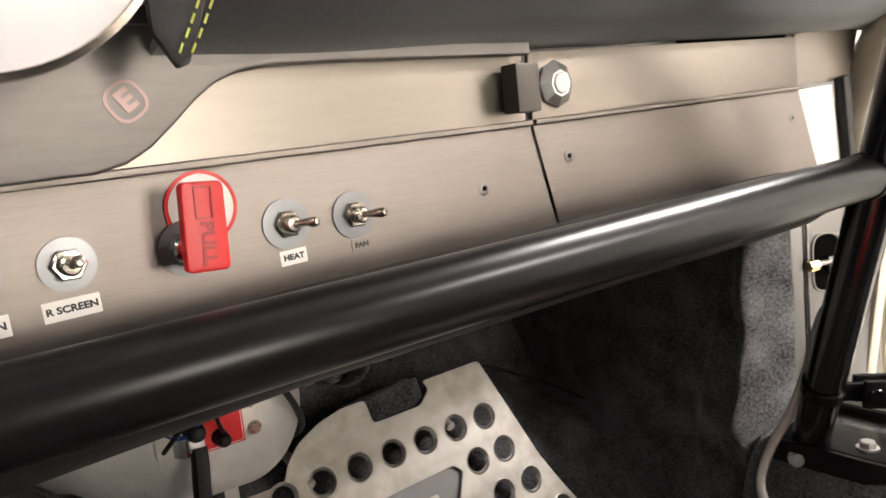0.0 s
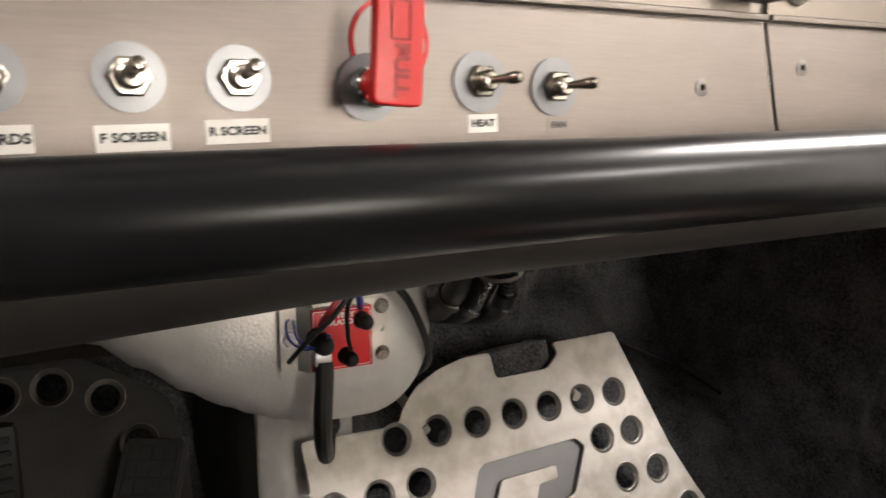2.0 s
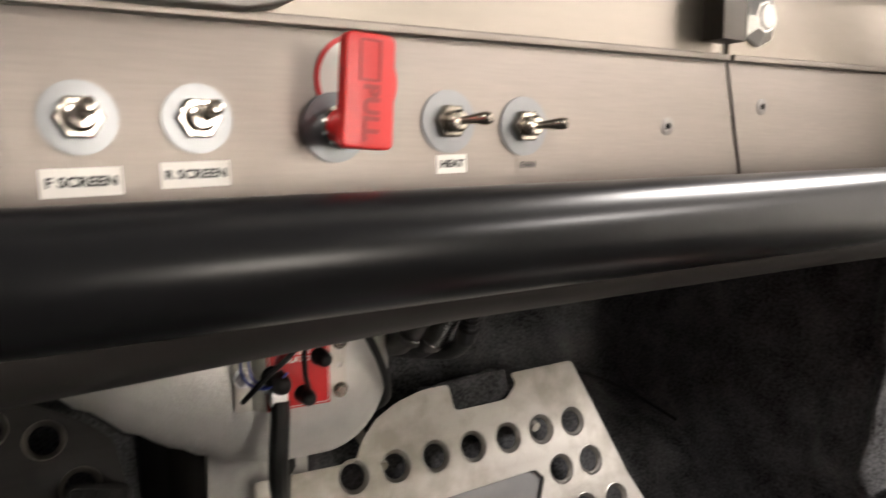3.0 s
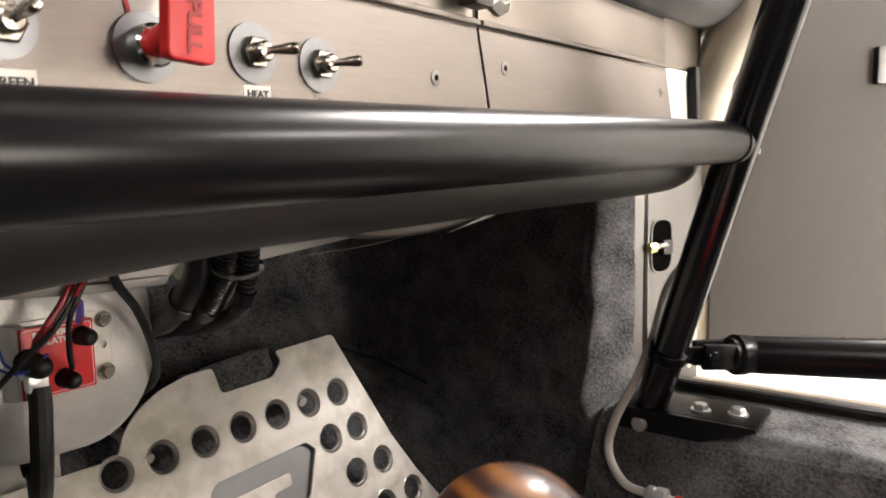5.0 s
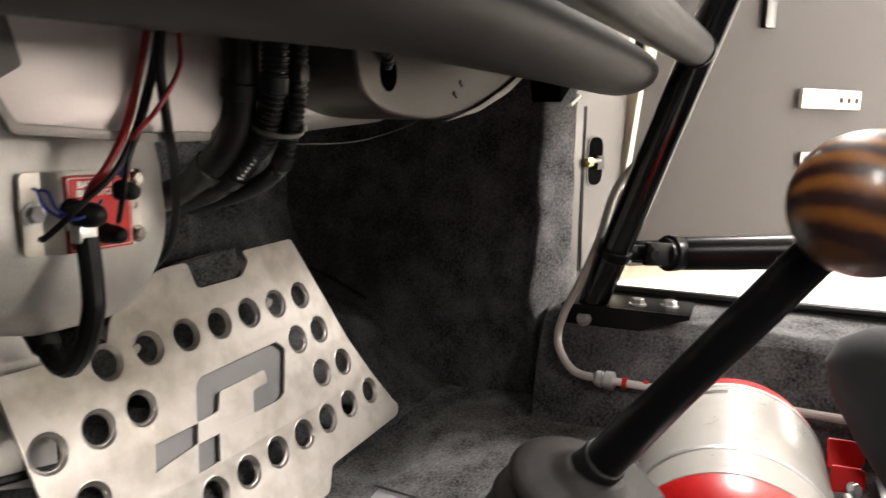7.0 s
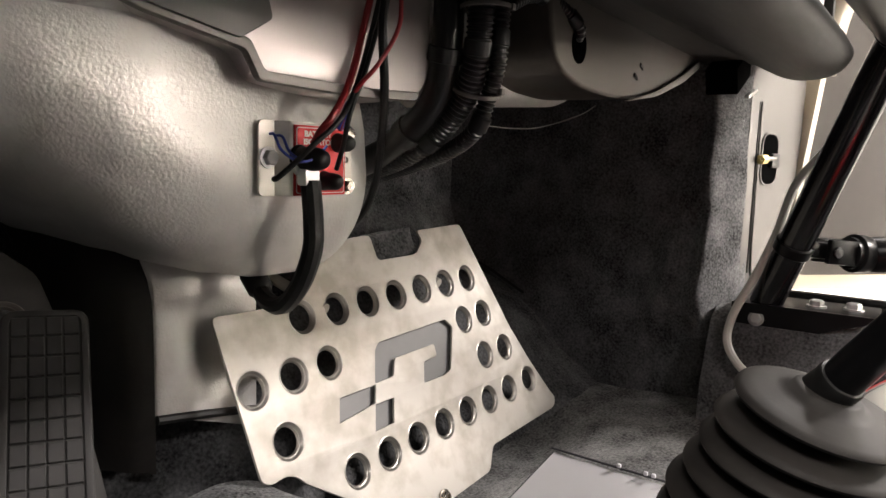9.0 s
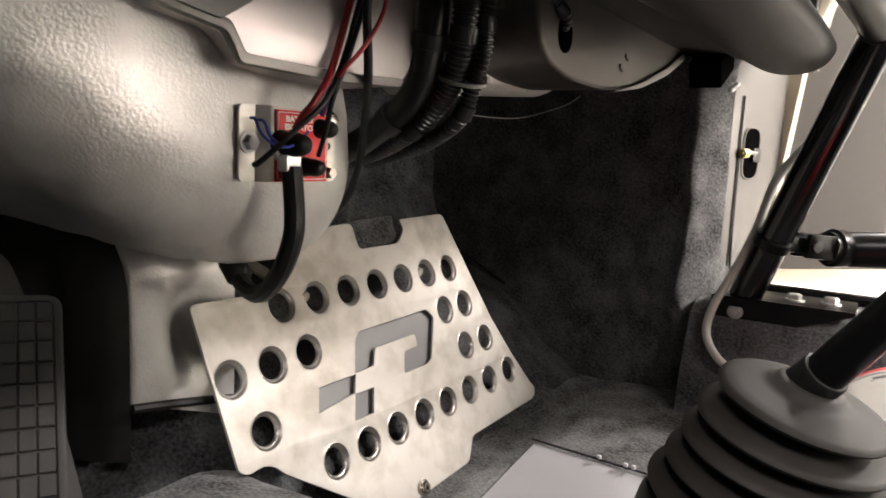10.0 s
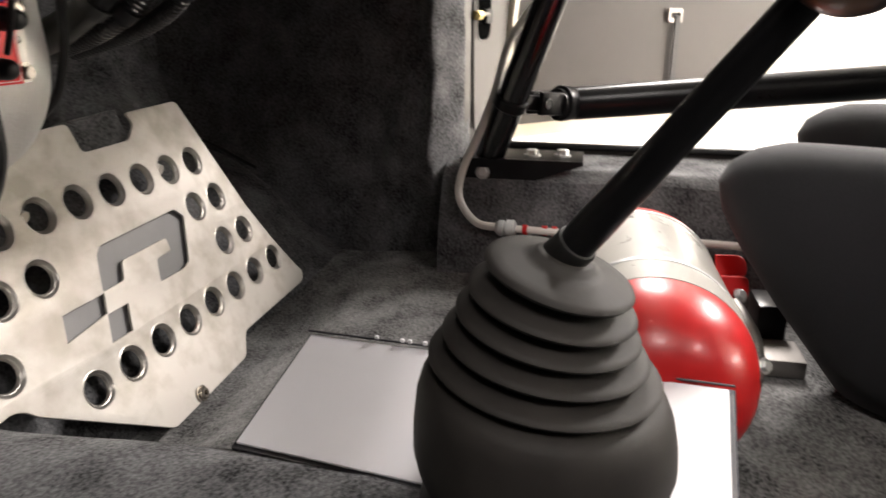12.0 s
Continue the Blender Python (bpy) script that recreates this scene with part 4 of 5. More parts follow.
for nm, lb, pts, r, rib in (("conduit", "black corrugated cable conduit hanging behind the dash", [(0.112, 0.765, 0.75), (0.114, 0.772, 0.70), (0.116, 0.774, 0.676), (0.120, 0.779, 0.651), (0.129, 0.794, 0.624), (0.134, 0.82, 0.598), (0.138, 0.852, 0.580), (0.152, 0.90, 0.566), (0.17, 0.97, 0.55)], 0.0092, 0.0014),
                   ("conduit", "thin black corrugated conduit hanging behind the dash", [(0.132, 0.76, 0.75), (0.130, 0.763, 0.70), (0.129, 0.764, 0.676), (0.130, 0.766, 0.648), (0.135, 0.777, 0.621), (0.138, 0.79, 0.597), (0.150, 0.83, 0.578), (0.165, 0.90, 0.56)], 0.0060, 0.0011),
                   ("conduit", "thin black corrugated conduit entering a round hole", [(0.128, 0.755, 0.690), (0.150, 0.752, 0.700), (0.178, 0.748, 0.703), (0.202, 0.742, 0.696), (0.218, 0.738, 0.684), (0.226, 0.75, 0.676)], 0.0042, 0.0010),
                   ("smooth_hose", "thick smooth black hose behind the conduits", [(0.108, 0.795, 0.75), (0.110, 0.798, 0.69), (0.113, 0.802, 0.655), (0.121, 0.816, 0.622), (0.126, 0.845, 0.596), (0.138, 0.89, 0.575), (0.155, 0.96, 0.555)], 0.0120, 0.0)):
    run = thing(nm, lb, "conduit", "cable conduits")
    part("sleeve", hose(pts, r, 16, 8, rib, 0.0040), BLACK_PLASTIC, run, "ribbed black plastic sleeve" if rib else "smooth black rubber sleeve")
    tail = spline(pts, 6)
    for k in (len(tail) // 3, 2 * len(tail) // 3):
        d = tail[k + 1] - tail[k - 1]
        part("tape_band", lathe([(r + 0.0004, -0.006), (r + 0.0020, -0.0055), (r + 0.0020, 0.0055), (r + 0.0004, 0.006)], tail[k], d, 18, None, False), BLACK_PLASTIC, run, "black tape band")
for p, d, r in (((0.120, 0.772, 0.688), (0.0, 0.02, 1), 0.019), ((0.131, 0.784, 0.628), (0.2, 0.3, -1), 0.0185)):
    tie = thing("cable_tie", "thin grey tie round the conduits", "cable tie")
    part("band", lathe([(r, -0.0018), (r + 0.0008, -0.0012), (r + 0.0008, 0.0012), (r, 0.0018)], p, d, 28, None, False), GREY_ALU, tie)
    part("head", boxed(Vector(p) + Vector((0.006, -r, 0)), (0.005, 0.004, 0.005), 0.0008), GREY_ALU, tie)
tagged(part("connector_block", boxed((0.040, 0.795, 0.700), (0.044, 0.030, 0.030), 0.002), BLACK_PLASTIC), "black connector block hanging on its wires", "connector")
tagged(part("cable_gland", lathe([(0.007, -0.004), (0.0105, 0), (0.0105, 0.006), (0.008, 0.008), (0.0115, 0.010), (0.0115, 0.02), (0.008, 0.022)], (0.553, 0.616, 0.326), (-0.05, -1, 0.0), 14), ZINC), "grey cable gland at the end of the pale cable", "cable gland")

tagged(part("cable_terminal", lathe([(0.008, -0.014), (0.0105, -0.010), (0.0110, 0.006), (0.009, 0.014), (0.005, 0.018)], (0.0445, 0.9365, 0.4725), (0.2, 0.75, 0.60), 16), RUBBER), "black rubber terminal cap on the battery cable", "terminal cap")

# gear lever
gear = thing("gear_lever", "black gear lever with striped wooden ball knob and ribbed rubber boot", "gear lever")
BASE, NECK, KNOB = Vector((0.0030, 0.522, 0.325)), Vector((-0.0162, 0.514, 0.4835)), Vector((-0.0752, 0.4305, 0.6090))
prof = [(0.064, 0.0), (0.0665, 0.010), (0.062, 0.019), (0.0625, 0.026), (0.0665, 0.036), (0.0685, 0.047), (0.0675, 0.062), (0.0650, 0.077), (0.0620, 0.0855), (0.0590, 0.0890), (0.0545, 0.0915)]
for lip_r, lip_h, groove in ((0.0580, 0.0985, 0.0465), (0.0508, 0.1105, 0.0395), (0.0450, 0.1225, 0.0340), (0.0406, 0.1345, 0.0285), (0.0354, 0.1478, 0.0235)):
    prof += [(groove - 0.002, lip_h - 0.0068), (groove - 0.001, lip_h - 0.0056), (lip_r - 0.0036, lip_h - 0.0028), (lip_r - 0.0008, lip_h - 0.0016), (lip_r, lip_h), (lip_r - 0.0008, lip_h + 0.0014), (lip_r - 0.0030, lip_h + 0.0026), (lip_r - 0.0080, lip_h + 0.0036)]
prof += [(0.0200, 0.1530), (0.0150, 0.1545), (0.0135, 0.157), (0.0105, 0.158)]
b = bmesh.new()
lathe(prof, (0, 0, 0), (0, 0, 1), 48, b)
axis = NECK - BASE
for v in b.verts:
    h = v.co.z / 0.16
    lean = Vector((axis.x, axis.y, 0)) * h + Vector((0, 0.006 * math.sin(math.pi * min(1.0, h) ** 2), 0))
    v.co = BASE + lean + Vector((v.co.x, v.co.y, v.co.z)) + Vector((0, 0, (0.10 * v.co.x + 0.30 * v.co.y) * h ** 2))
part("boot", b, BOOT_RUBBER, gear, "ribbed black rubber boot", 50)
way = (KNOB - NECK).normalized()
part("collar", lathe([(0.0140, -0.014), (0.0112, -0.005), (0.0102, 0.004), (0.0104, 0.007), (0.0098, 0.0085), (0.0088, 0.009)], NECK, way, 24), RUBBER, gear, "moulded rubber collar")
part("lever", lathe([(0.0088, -0.03), (0.0088, 0.02), (0.0078, 0.06), (0.0072, 0.125), (0.0068, 0.15)], NECK, way, 20), BLACK_PAINT, gear, "satin black steel lever")
b = lathe([(0.0, -0.0216), *[(0.0216 * math.sin(radians(a)), -0.0216 * math.cos(radians(a))) for a in range(8, 176, 8)], (0.0, 0.0216)], (0, 0, 0), way, 40)
knob = part("knob", b, WOOD, gear, "varnished laminated wood ball with light and dark stripes")
knob.location = KNOB

# fire extinguisher
ext = thing("fire_extinguisher", "red fire extinguisher with a white label lying across the floor", "fire extinguisher")
EO, EX = Vector((0.095, 0.452, 0.340)), Vector((1, 0.02, 0)).normalized()
part("bottle", lathe([(0.0, 0), (0.025, 0.001), (0.045, 0.007), (0.061, 0.020), (0.070, 0.037), (0.0735, 0.055), (0.0735, 0.255), (0.070, 0.272), (0.058, 0.290), (0.035, 0.302), (0.018, 0.306), (0.018, 0.32)], EO, EX, 56), RED, ext, "glossy red steel bottle")
part("label", lathe([(0.0737, 0.062), (0.0741, 0.0622), (0.0741, 0.238), (0.0737, 0.2382)], EO, EX, 56), EXT_LABEL, ext, "white paper label wrapped round")
for h in (0.100, 0.236):
    part("strap", lathe([(0.0742, h), (0.0750, h + 0.0008), (0.0750, h + 0.0052), (0.0742, h + 0.006)], EO, EX, 56), ZINC, ext, "thin steel mounting strap")
part("valve", lathe([(0.016, 0.318), (0.019, 0.322), (0.019, 0.345), (0.012, 0.35), (0.012, 0.37)], EO, EX, 20), BRASS, ext)
part("bracket_foot", boxed(EO + Vector((0.15, 0.0, -0.0705)), (0.16, 0.06, 0.012), 0.003), ZINC, ext)
sheet("bracket_ear", [rounded([(0.0, -0.013), (0.030, -0.012), (0.030, 0.012), (0.0, 0.013)], [0.002, 0.012, 0.012, 0.002])], Matrix.Translation((0.372, 0.378, 0.352)) @ pose(0, 0, 0, 70, 0, -80), 0.004, RED, ext, "red bracket ear", 0.0008)
sheet("bracket_ear", [rounded([(0.0, -0.011), (0.026, -0.010), (0.026, 0.010), (0.0, 0.011)], [0.002, 0.006, 0.006, 0.002])], Matrix.Translation((0.335, 0.378, 0.345)) @ pose(0, 0, 0, 75, 0, -80), 0.004, RED, ext, "red bracket ear", 0.0008)
hex_bolt("bolt", (0.330, 0.362, 0.340), (-0.6, -0.5, 0.6), 0.005, ext)
part("steel_hose", hose([(0.325, 0.366, 0.334), (0.284, 0.364, 0.334), (0.251, 0.362, 0.330), (0.223, 0.364, 0.318), (0.205, 0.37, 0.300)], 0.0052, 12, 8, 0.0006, 0.004), GREY_ALU, ext, "braided steel hose")
hex_bolt("bolt", (0.222, 0.360, 0.322), (-0.6, -0.5, 0.4), 0.005, ext)
# printed bars on the label
for k, (h, a0_, a1_, w_) in enumerate(((0.222, 62, 84, 0.008), (0.196, 58, 98, 0.0012), (0.190, 60, 100, 0.0012), (0.176, 50, 84, 0.0012), (0.146, 56, 104, 0.0010), (0.140, 56, 104, 0.0010), (0.088, 60, 66, 0.003), (0.084, 84, 88, 0.003), (0.074, 58, 110, 0.0010))):
    bm_, prev = bmesh.new(), None
    ea, eb, ed_ = frame_of(EX)
    for q in range(9):
        a = radians(a0_ + (a1_ - a0_) * q / 8)
        out = Vector((0, math.cos(a), math.sin(a)))
        cur = [bm_.verts.new(EO + EX * (h + w_ / 2 * sgn) + out * 0.0743) for sgn in (-1, 1)]
        if prev:
            bm_.faces.new((prev[0], prev[1], cur[1], cur[0]))
        prev = cur
    part("printed_bar", bm_, INK if k == 0 else PRINT_GREY, ext, "printed bar")

mount = tagged(part("seat_mount", boxed((0.348, 0.325, 0.272), (0.05, 0.06, 0.018), 0.003), GREY_ALU), "pale alloy seat mount block on the carpet", "seat mount")
part("mount_tab", boxed((0.40, 0.318, 0.290), (0.05, 0.03, 0.05), 0.006), BLACK_PAINT, mount)

pipe = thing("extinguisher_pipe", "pale extinguisher pipe with red joints running along the sill", "pipe")
part("tube", hose([(0.553, 0.600, 0.326), (0.550, 0.565, 0.326), (0.545, 0.45, 0.326), (0.540, 0.34, 0.325), (0.54, 0.20, 0.322)], 0.0048, 10, 6), WIRE_WHITE, pipe)
for y0 in (0.585, 0.560, 0.548):
    part("red_joint", rod((0.5525, y0, 0.326), (0.552, y0 - 0.006, 0.326), 0.0065, 12), RED, pipe)

# flat white case on the floor
case = thing("document_case", "flat white case with a clear plastic rim lying on the carpet", "case")
CA, CB, CC = Vector((0.161, 0.717, 0.343)), Vector((0.049, 0.729, 0.312)), Vector((0.088, 0.413, 0.368))
cu_, cv_ = (CC - CA), (CB - CA)
cn_ = cu_.cross(cv_).normalized()
cn_ = cn_ if cn_.z > 0 else -cn_


def case_box(depth, lift, grow):
    bm = bmesh.new()
    top = [CA + cu_ * a + cv_ * b_ for a, b_ in ((-grow, -grow * 2), (1 + grow, -grow * 2), (1 + grow, 1 + grow * 2), (-grow, 1 + grow * 2))]
    up = [bm.verts.new(p + cn_ * lift) for p in top]
    dn = [bm.verts.new(p + cn_ * lift - cn_ * depth) for p in top]
    bm.faces.new(up)
    bm.faces.new(dn[::-1])
    for i in range(4):
        j = (i + 1) % 4
        bm.faces.new((up[i], dn[i], dn[j], up[j]))
    bmesh.ops.bevel(bm, geom=list(bm.edges), offset=0.0008, segments=1, affect="EDGES")
    return bm


part("case_body", case_box(0.045, -0.002, 0.012), CLEAR_EDGE, case, "clear plastic body")
part("paper_face", case_box(0.001, 0.0, 0.0), PAPER, case, "plain white sheet")
rim = [CA + cu_ * -0.012 + cv_ * -0.024, CA + cu_ * 1.012 + cv_ * -0.024]
part("rim", rod(rim[0] + cn_ * 0.001, rim[1] + cn_ * 0.0005, 0.0009, 8), CLEAR_EDGE, case, "clear raised rim")
for k in (0.20, 0.27, 0.29, 0.33, 0.35, 0.47, 0.50):
    part("catch", boxed(rim[0].lerp(rim[1], k) + cn_ * 0.003, (0.003, 0.003, 0.003), 0.001), PAPER, case, "tiny white stud")

# pedals and the driver's foot plate
acc = thing("accelerator_pedal", "dark organ-type accelerator pedal with a waffle rubber pad", "pedal")
AT, AB_ = Vector((-0.0965, 0.9935, 0.4625)), Vector((-0.158, 0.885, 0.300))
aw = Vector((0.0468, -0.0189, 0.001)).normalized()
au = (AT - AB_).normalized()
an = aw.cross(au).normalized()
an = an if an.y < 0 else -an
aw = au.cross(an)
AM = Matrix.Translation((AT + AB_) / 2) @ Matrix((aw, au, an)).transposed().to_4x4()
L2 = (AT - AB_).length / 2
sheet("pad", [rounded([(-0.0275, -L2), (0.0275, -L2), (0.0275, L2), (-0.0275, L2)], 0.011, 6)], AM, 0.010, GREY_RUBBER, acc, "worn grey rubber pad", 0.002)
edge_ = rounded([(-0.0262, -L2 + 0.0015), (0.0262, -L2 + 0.0015), (0.0262, L2 - 0.0015), (-0.0262, L2 - 0.0015)], 0.010, 6)
inner_ = rounded([(-0.0218, -L2 + 0.006), (0.0218, -L2 + 0.006), (0.0218, L2 - 0.006), (-0.0218, L2 - 0.006)], 0.006, 6)
sheet("pad_border", [edge_, inner_], AM @ Matrix.Translation((0, 0, 0.0022)), 0.003, GREY_RUBBER, acc, "raised rubber border", 0.0006)
for i in range(4):
    for j in range(13):
        b = boxed((-0.0160 + 0.01065 * i, -L2 + 0.0135 + j * (2 * L2 - 0.027) / 12, 0.0005), (0.0098, 2 * L2 / 13 - 0.0022, 0.003), 0.0006, None, 1)
        part("waffle", b, GREY_RUBBER, acc).matrix_world = AM
part("pedal_arm", rod((-0.12, 0.97, 0.40), (-0.12, 1.10, 0.44), 0.006, 10), BLACK_PAINT, acc)

dplate = thing("driver_foot_plate", "dark alloy foot plate with flared holes behind the pedals", "foot plate")
DM = Matrix.Translation((-0.24, 1.02, 0.43)) @ Matrix((Vector((1, 0, 0)), Vector((0, 0.37, 0.929)), Vector((0, -0.929, 0.37)))).transposed().to_4x4()
DH = [(0.0232, 0.0803), (0.0646, 0.0817), (0.1075, 0.0649), (0.1324, 0.0193), (0.14, -0.03), (-0.02, 0.0803), (-0.064, 0.0803), (-0.108, 0.078)]
sheet("plate", [rounded([(-0.2, -0.16), (0.175, -0.16), (0.172, 0.0), (0.1626, 0.054), (0.139, 0.076), (0.087, 0.106), (-0.2, 0.103)], 0.008)] + [circle(x, y, 0.0168) for x, y in DH], DM, 0.003, ROLL_GREY, dplate, bevel=0.0005)
for x, y in DH:
    part("hole_flare", lathe(FLARE_SHAPE, (DM @ Matrix.Translation((x, y, 0))).translation, DM.to_3x3() @ Vector((0, 0, 1)), 24, None, False), ALU, dplate)
DU = DM @ Matrix.Translation((0, 0.103, 0)) @ pose(0, 0, 0, -28, 0, 0)
sheet("upper_plate", [rounded([(-0.2, 0.0), (0.125, 0.0), (0.085, 0.060), (-0.2, 0.060)], 0.003)] + [circle(x, 0.030, 0.0150) for x in (-0.02, -0.064, -0.108)], DU, 0.003, TRAY, dplate, "bent upper strip of the plate", 0.0005)
brake = thing("brake_pedal", "black brake pedal with a ribbed rubber pad", "pedal")
part("pad", boxed((-0.235, 0.93, 0.480), (0.074, 0.016, 0.084), 0.008), RUBBER, brake)
for k in range(7):
    part("rib", boxed((-0.235, 0.921, 0.4485 + 0.0105 * k), (0.064, 0.004, 0.005), 0.001, None, 1), RUBBER, brake)
part("arm", rod((-0.235, 0.94, 0.48), (-0.235, 1.02, 0.66), 0.008, 10), BLACK_PAINT, brake)

# passenger seat
seat = thing("bucket_seat", "charcoal cloth bucket seat with raised thigh bolsters", "seat")


def bolster(levels, xc, y_back):
    """A padded thigh bolster from level rings: (z, half width, front)."""
    bm, rings = bmesh.new(), []
    for z, w, yf in levels:
        ring = []
        for k in range(25):
            a = math.pi * k / 24
            y = yf - w * 1.3 + w * 1.3 * math.sin(a)
            ring.append(bm.verts.new((xc(y) + w * math.cos(a), y, z)))
        for k in range(1, 9):
            y = yf - w * 1.3 + (y_back - yf) * k / 8
            ring.append(bm.verts.new((xc(y) - w, y, z + 0.0)))
        for k in range(8, 0, -1):
            y = yf - w * 1.3 + (y_back - yf) * k / 8
            ring.append(bm.verts.new((xc(y) + w, y, z)))
        rings.append(ring)
    for p, q in zip(rings, rings[1:]):
        for i in range(len(p)):
            j = (i + 1) % len(p)
            bm.faces.new((p[i], p[j], q[j], q[i]))
    bm.faces.new(rings[0])
    bm.faces.new(rings[-1])
    return bm


INNER = [(0.486, 0.006, 0.325), (0.484, 0.018, 0.345), (0.477, 0.032, 0.366), (0.464, 0.044, 0.384), (0.446, 0.050, 0.392), (0.42, 0.053, 0.386), (0.385, 0.054, 0.366), (0.34, 0.054, 0.334), (0.30, 0.053, 0.302), (0.27, 0.05, 0.278)]
part("inner_bolster", bolster(INNER, lambda y: 0.335 - 0.30 * max(0, 0.39 - max(y, 0.08)), -0.35), SEAT_CLOTH, seat, smooth=80)
part("outer_bolster", bolster([(z + 0.005, w, yf - 0.13) for z, w, yf in INNER], lambda y: 0.605 - 0.10 * max(0, 0.25 - max(y, 0.08)), -0.35), SEAT_CLOTH, seat, smooth=80)
part("cushion", boxed((0.46, -0.04, 0.36), (0.26, 0.62, 0.13), 0.04, None, 6), SEAT_CLOTH, seat, smooth=80)
part("backrest", boxed((0.46, -0.42, 0.68), (0.40, 0.16, 0.75), 0.06, None, 6), SEAT_CLOTH, seat, smooth=80)
part("seat_frame", boxed((0.45, -0.05, 0.275), (0.30, 0.5, 0.03), 0.004), BLACK_PAINT, seat)

# open passenger door
door = thing("passenger_door", "open car door with a plain grey inner board and cream edge", "car door")
DD = Vector((0.72, -0.69, 0)).normalized()
DNm = Vector((-DD.y, DD.x, 0)) * -1
DNm = DNm if DNm.x < 0 else -DNm
DOOR = Matrix.Translation((1.148, 0.387, 0)) @ Matrix((DD, Vector((0, 0, 1)), DD.cross(Vector((0, 0, 1))))).transposed().to_4x4()
outline = rounded([(-0.37, 0.41), (0.30, 0.41), (0.46, 0.60), (0.50, 0.95), (-0.37, 0.95)], [0.02, 0.10, 0.08, 0.02, 0.02], 6)
sheet("inner_board", [outline], DOOR, 0.006, DOOR_GREY, door, "grey inner board", 0.001)
grown = rounded([(-0.385, 0.385), (0.32, 0.385), (0.49, 0.59), (0.53, 0.97), (-0.385, 0.97)], [0.02, 0.10, 0.08, 0.02, 0.02], 6)
sheet("door_skin", [grown], DOOR @ Matrix.Translation((0, 0, -0.006)), 0.05, CREAM, door, "cream-painted door edge", 0.004)
sheet("pull_bracket", [rect(0.066, 0.696, 0.150, 0.034, 0.003)] + [circle(0.090 + 0.020 * k, 0.695, 0.0055) for k in range(3)], DOOR @ Matrix.Translation((0, 0, 0.012)), 0.008, PALE_METAL, door, "bright drilled alloy bracket", 0.0006)
sheet("bracket_recess", [rect(0.030, 0.697, 0.052, 0.022, 0.002)], DOOR @ Matrix.Translation((0, 0, 0.0128)), 0.001, GREY_ALU, door, "grey worn recess")
loop = sheet("strap_buckle", [rect(0.025, 0.588, 0.042, 0.026, 0.004), rect(0.025, 0.588, 0.026, 0.009, 0.001)], DOOR @ Matrix.Translation((0, 0, 0.008)), 0.006, GREY_ALU, door, "dull slotted strap plate", 0.0008)
sheet("strap", [rect(0.030, 0.525, 0.014, 0.125, 0.001)], DOOR @ Matrix.Translation((0, 0, 0.010)), 0.003, PAD, door, "dark pull strap")
sheet("window_catch", [rect(-0.098, 0.838, 0.024, 0.055, 0.004)], DOOR @ Matrix.Translation((0, 0, 0.010)), 0.010, BLACK_PLASTIC, door, "small dark catch", 0.001)

# door post details
catch = thing("door_check", "yellow zinc check rod through an oval slot in the post", "door check")
POST = pose(0.7375, 0.6685, 0.588, 0, 0, -20)
# no opening is cut: a black oval paints the slot's depth shade
sheet("oval_slot", [rounded([(-0.020, -0.035), (0.020, -0.035), (0.020, 0.035), (-0.020, 0.035)], 0.018, 8)], POST @ pose(0, 0, 0, 90, 0, 0), 0.0015, HOLE, catch, "flat black oval painted as the slot's inner shade")
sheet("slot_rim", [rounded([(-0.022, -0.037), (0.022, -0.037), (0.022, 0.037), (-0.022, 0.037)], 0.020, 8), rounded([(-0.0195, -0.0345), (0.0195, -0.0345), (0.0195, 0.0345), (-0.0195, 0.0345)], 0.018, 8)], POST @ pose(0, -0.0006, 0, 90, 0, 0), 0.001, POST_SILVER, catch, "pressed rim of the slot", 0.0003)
part("rod", rod((0.708, 0.676, 0.588), (0.742, 0.663, 0.589), 0.0034, 10), GREY_ALU, catch)
part("nut", rod((0.706, 0.675, 0.587), (0.718, 0.671, 0.588), 0.0068, 6), BRASS, catch, "yellow zinc nut")
part("latch_block", boxed((0, 0, 0), (0.020, 0.006, 0.020), 0.003), BLACK_PLASTIC, catch).matrix_world = POST @ Matrix.Translation((0.008, -0.003, -0.002))


# switches and labels on the dash


def toggle(x, z, lever, washer=0.0122):
    ob = thing("toggle_switch", "bright metal toggle switch with a large washer on the aluminium panel", "switch", "toggle switches")
    d = (0, -1, 0)
    part("washer", lathe([(washer, 0), (washer, 0.0012), (0.006, 0.0014)], (x, Y, z), d, 32), WASHER, ob)
    b = lathe([(0.0074, 0.0014), (0.0074, 0.0045), (0.0066, 0.005)], (x, Y, z), d, 6)
    part("nut", b, NICKEL, ob)
    part("bush", lathe([(0.0045, 0.005), (0.0045, 0.0095), (0.0035, 0.0105), (0.0, 0.0108)], (x, Y, z), d, 18), NICKEL, ob)
    p = Vector((x, Y - 0.0095, z))
    part("lever", lathe([(0.0016, 0), (0.0018, 0.004), (0.0024, 0.009), (0.0027, 0.0125), (0.002, 0.0145), (0.0, 0.015)], p, lever, 14), NICKEL, ob)
    return ob


for x, z in ((-0.179, 0.7460), (-0.137, 0.7470), (-0.1005, 0.7478)):
    toggle(x, z, (0.05, -1, 0.22), 0.0118)
for x, z in ((0.0015, 0.7497), (0.0415, 0.7487)):
    toggle(x, z, (0.5, -1, 0.05), 0.0130)


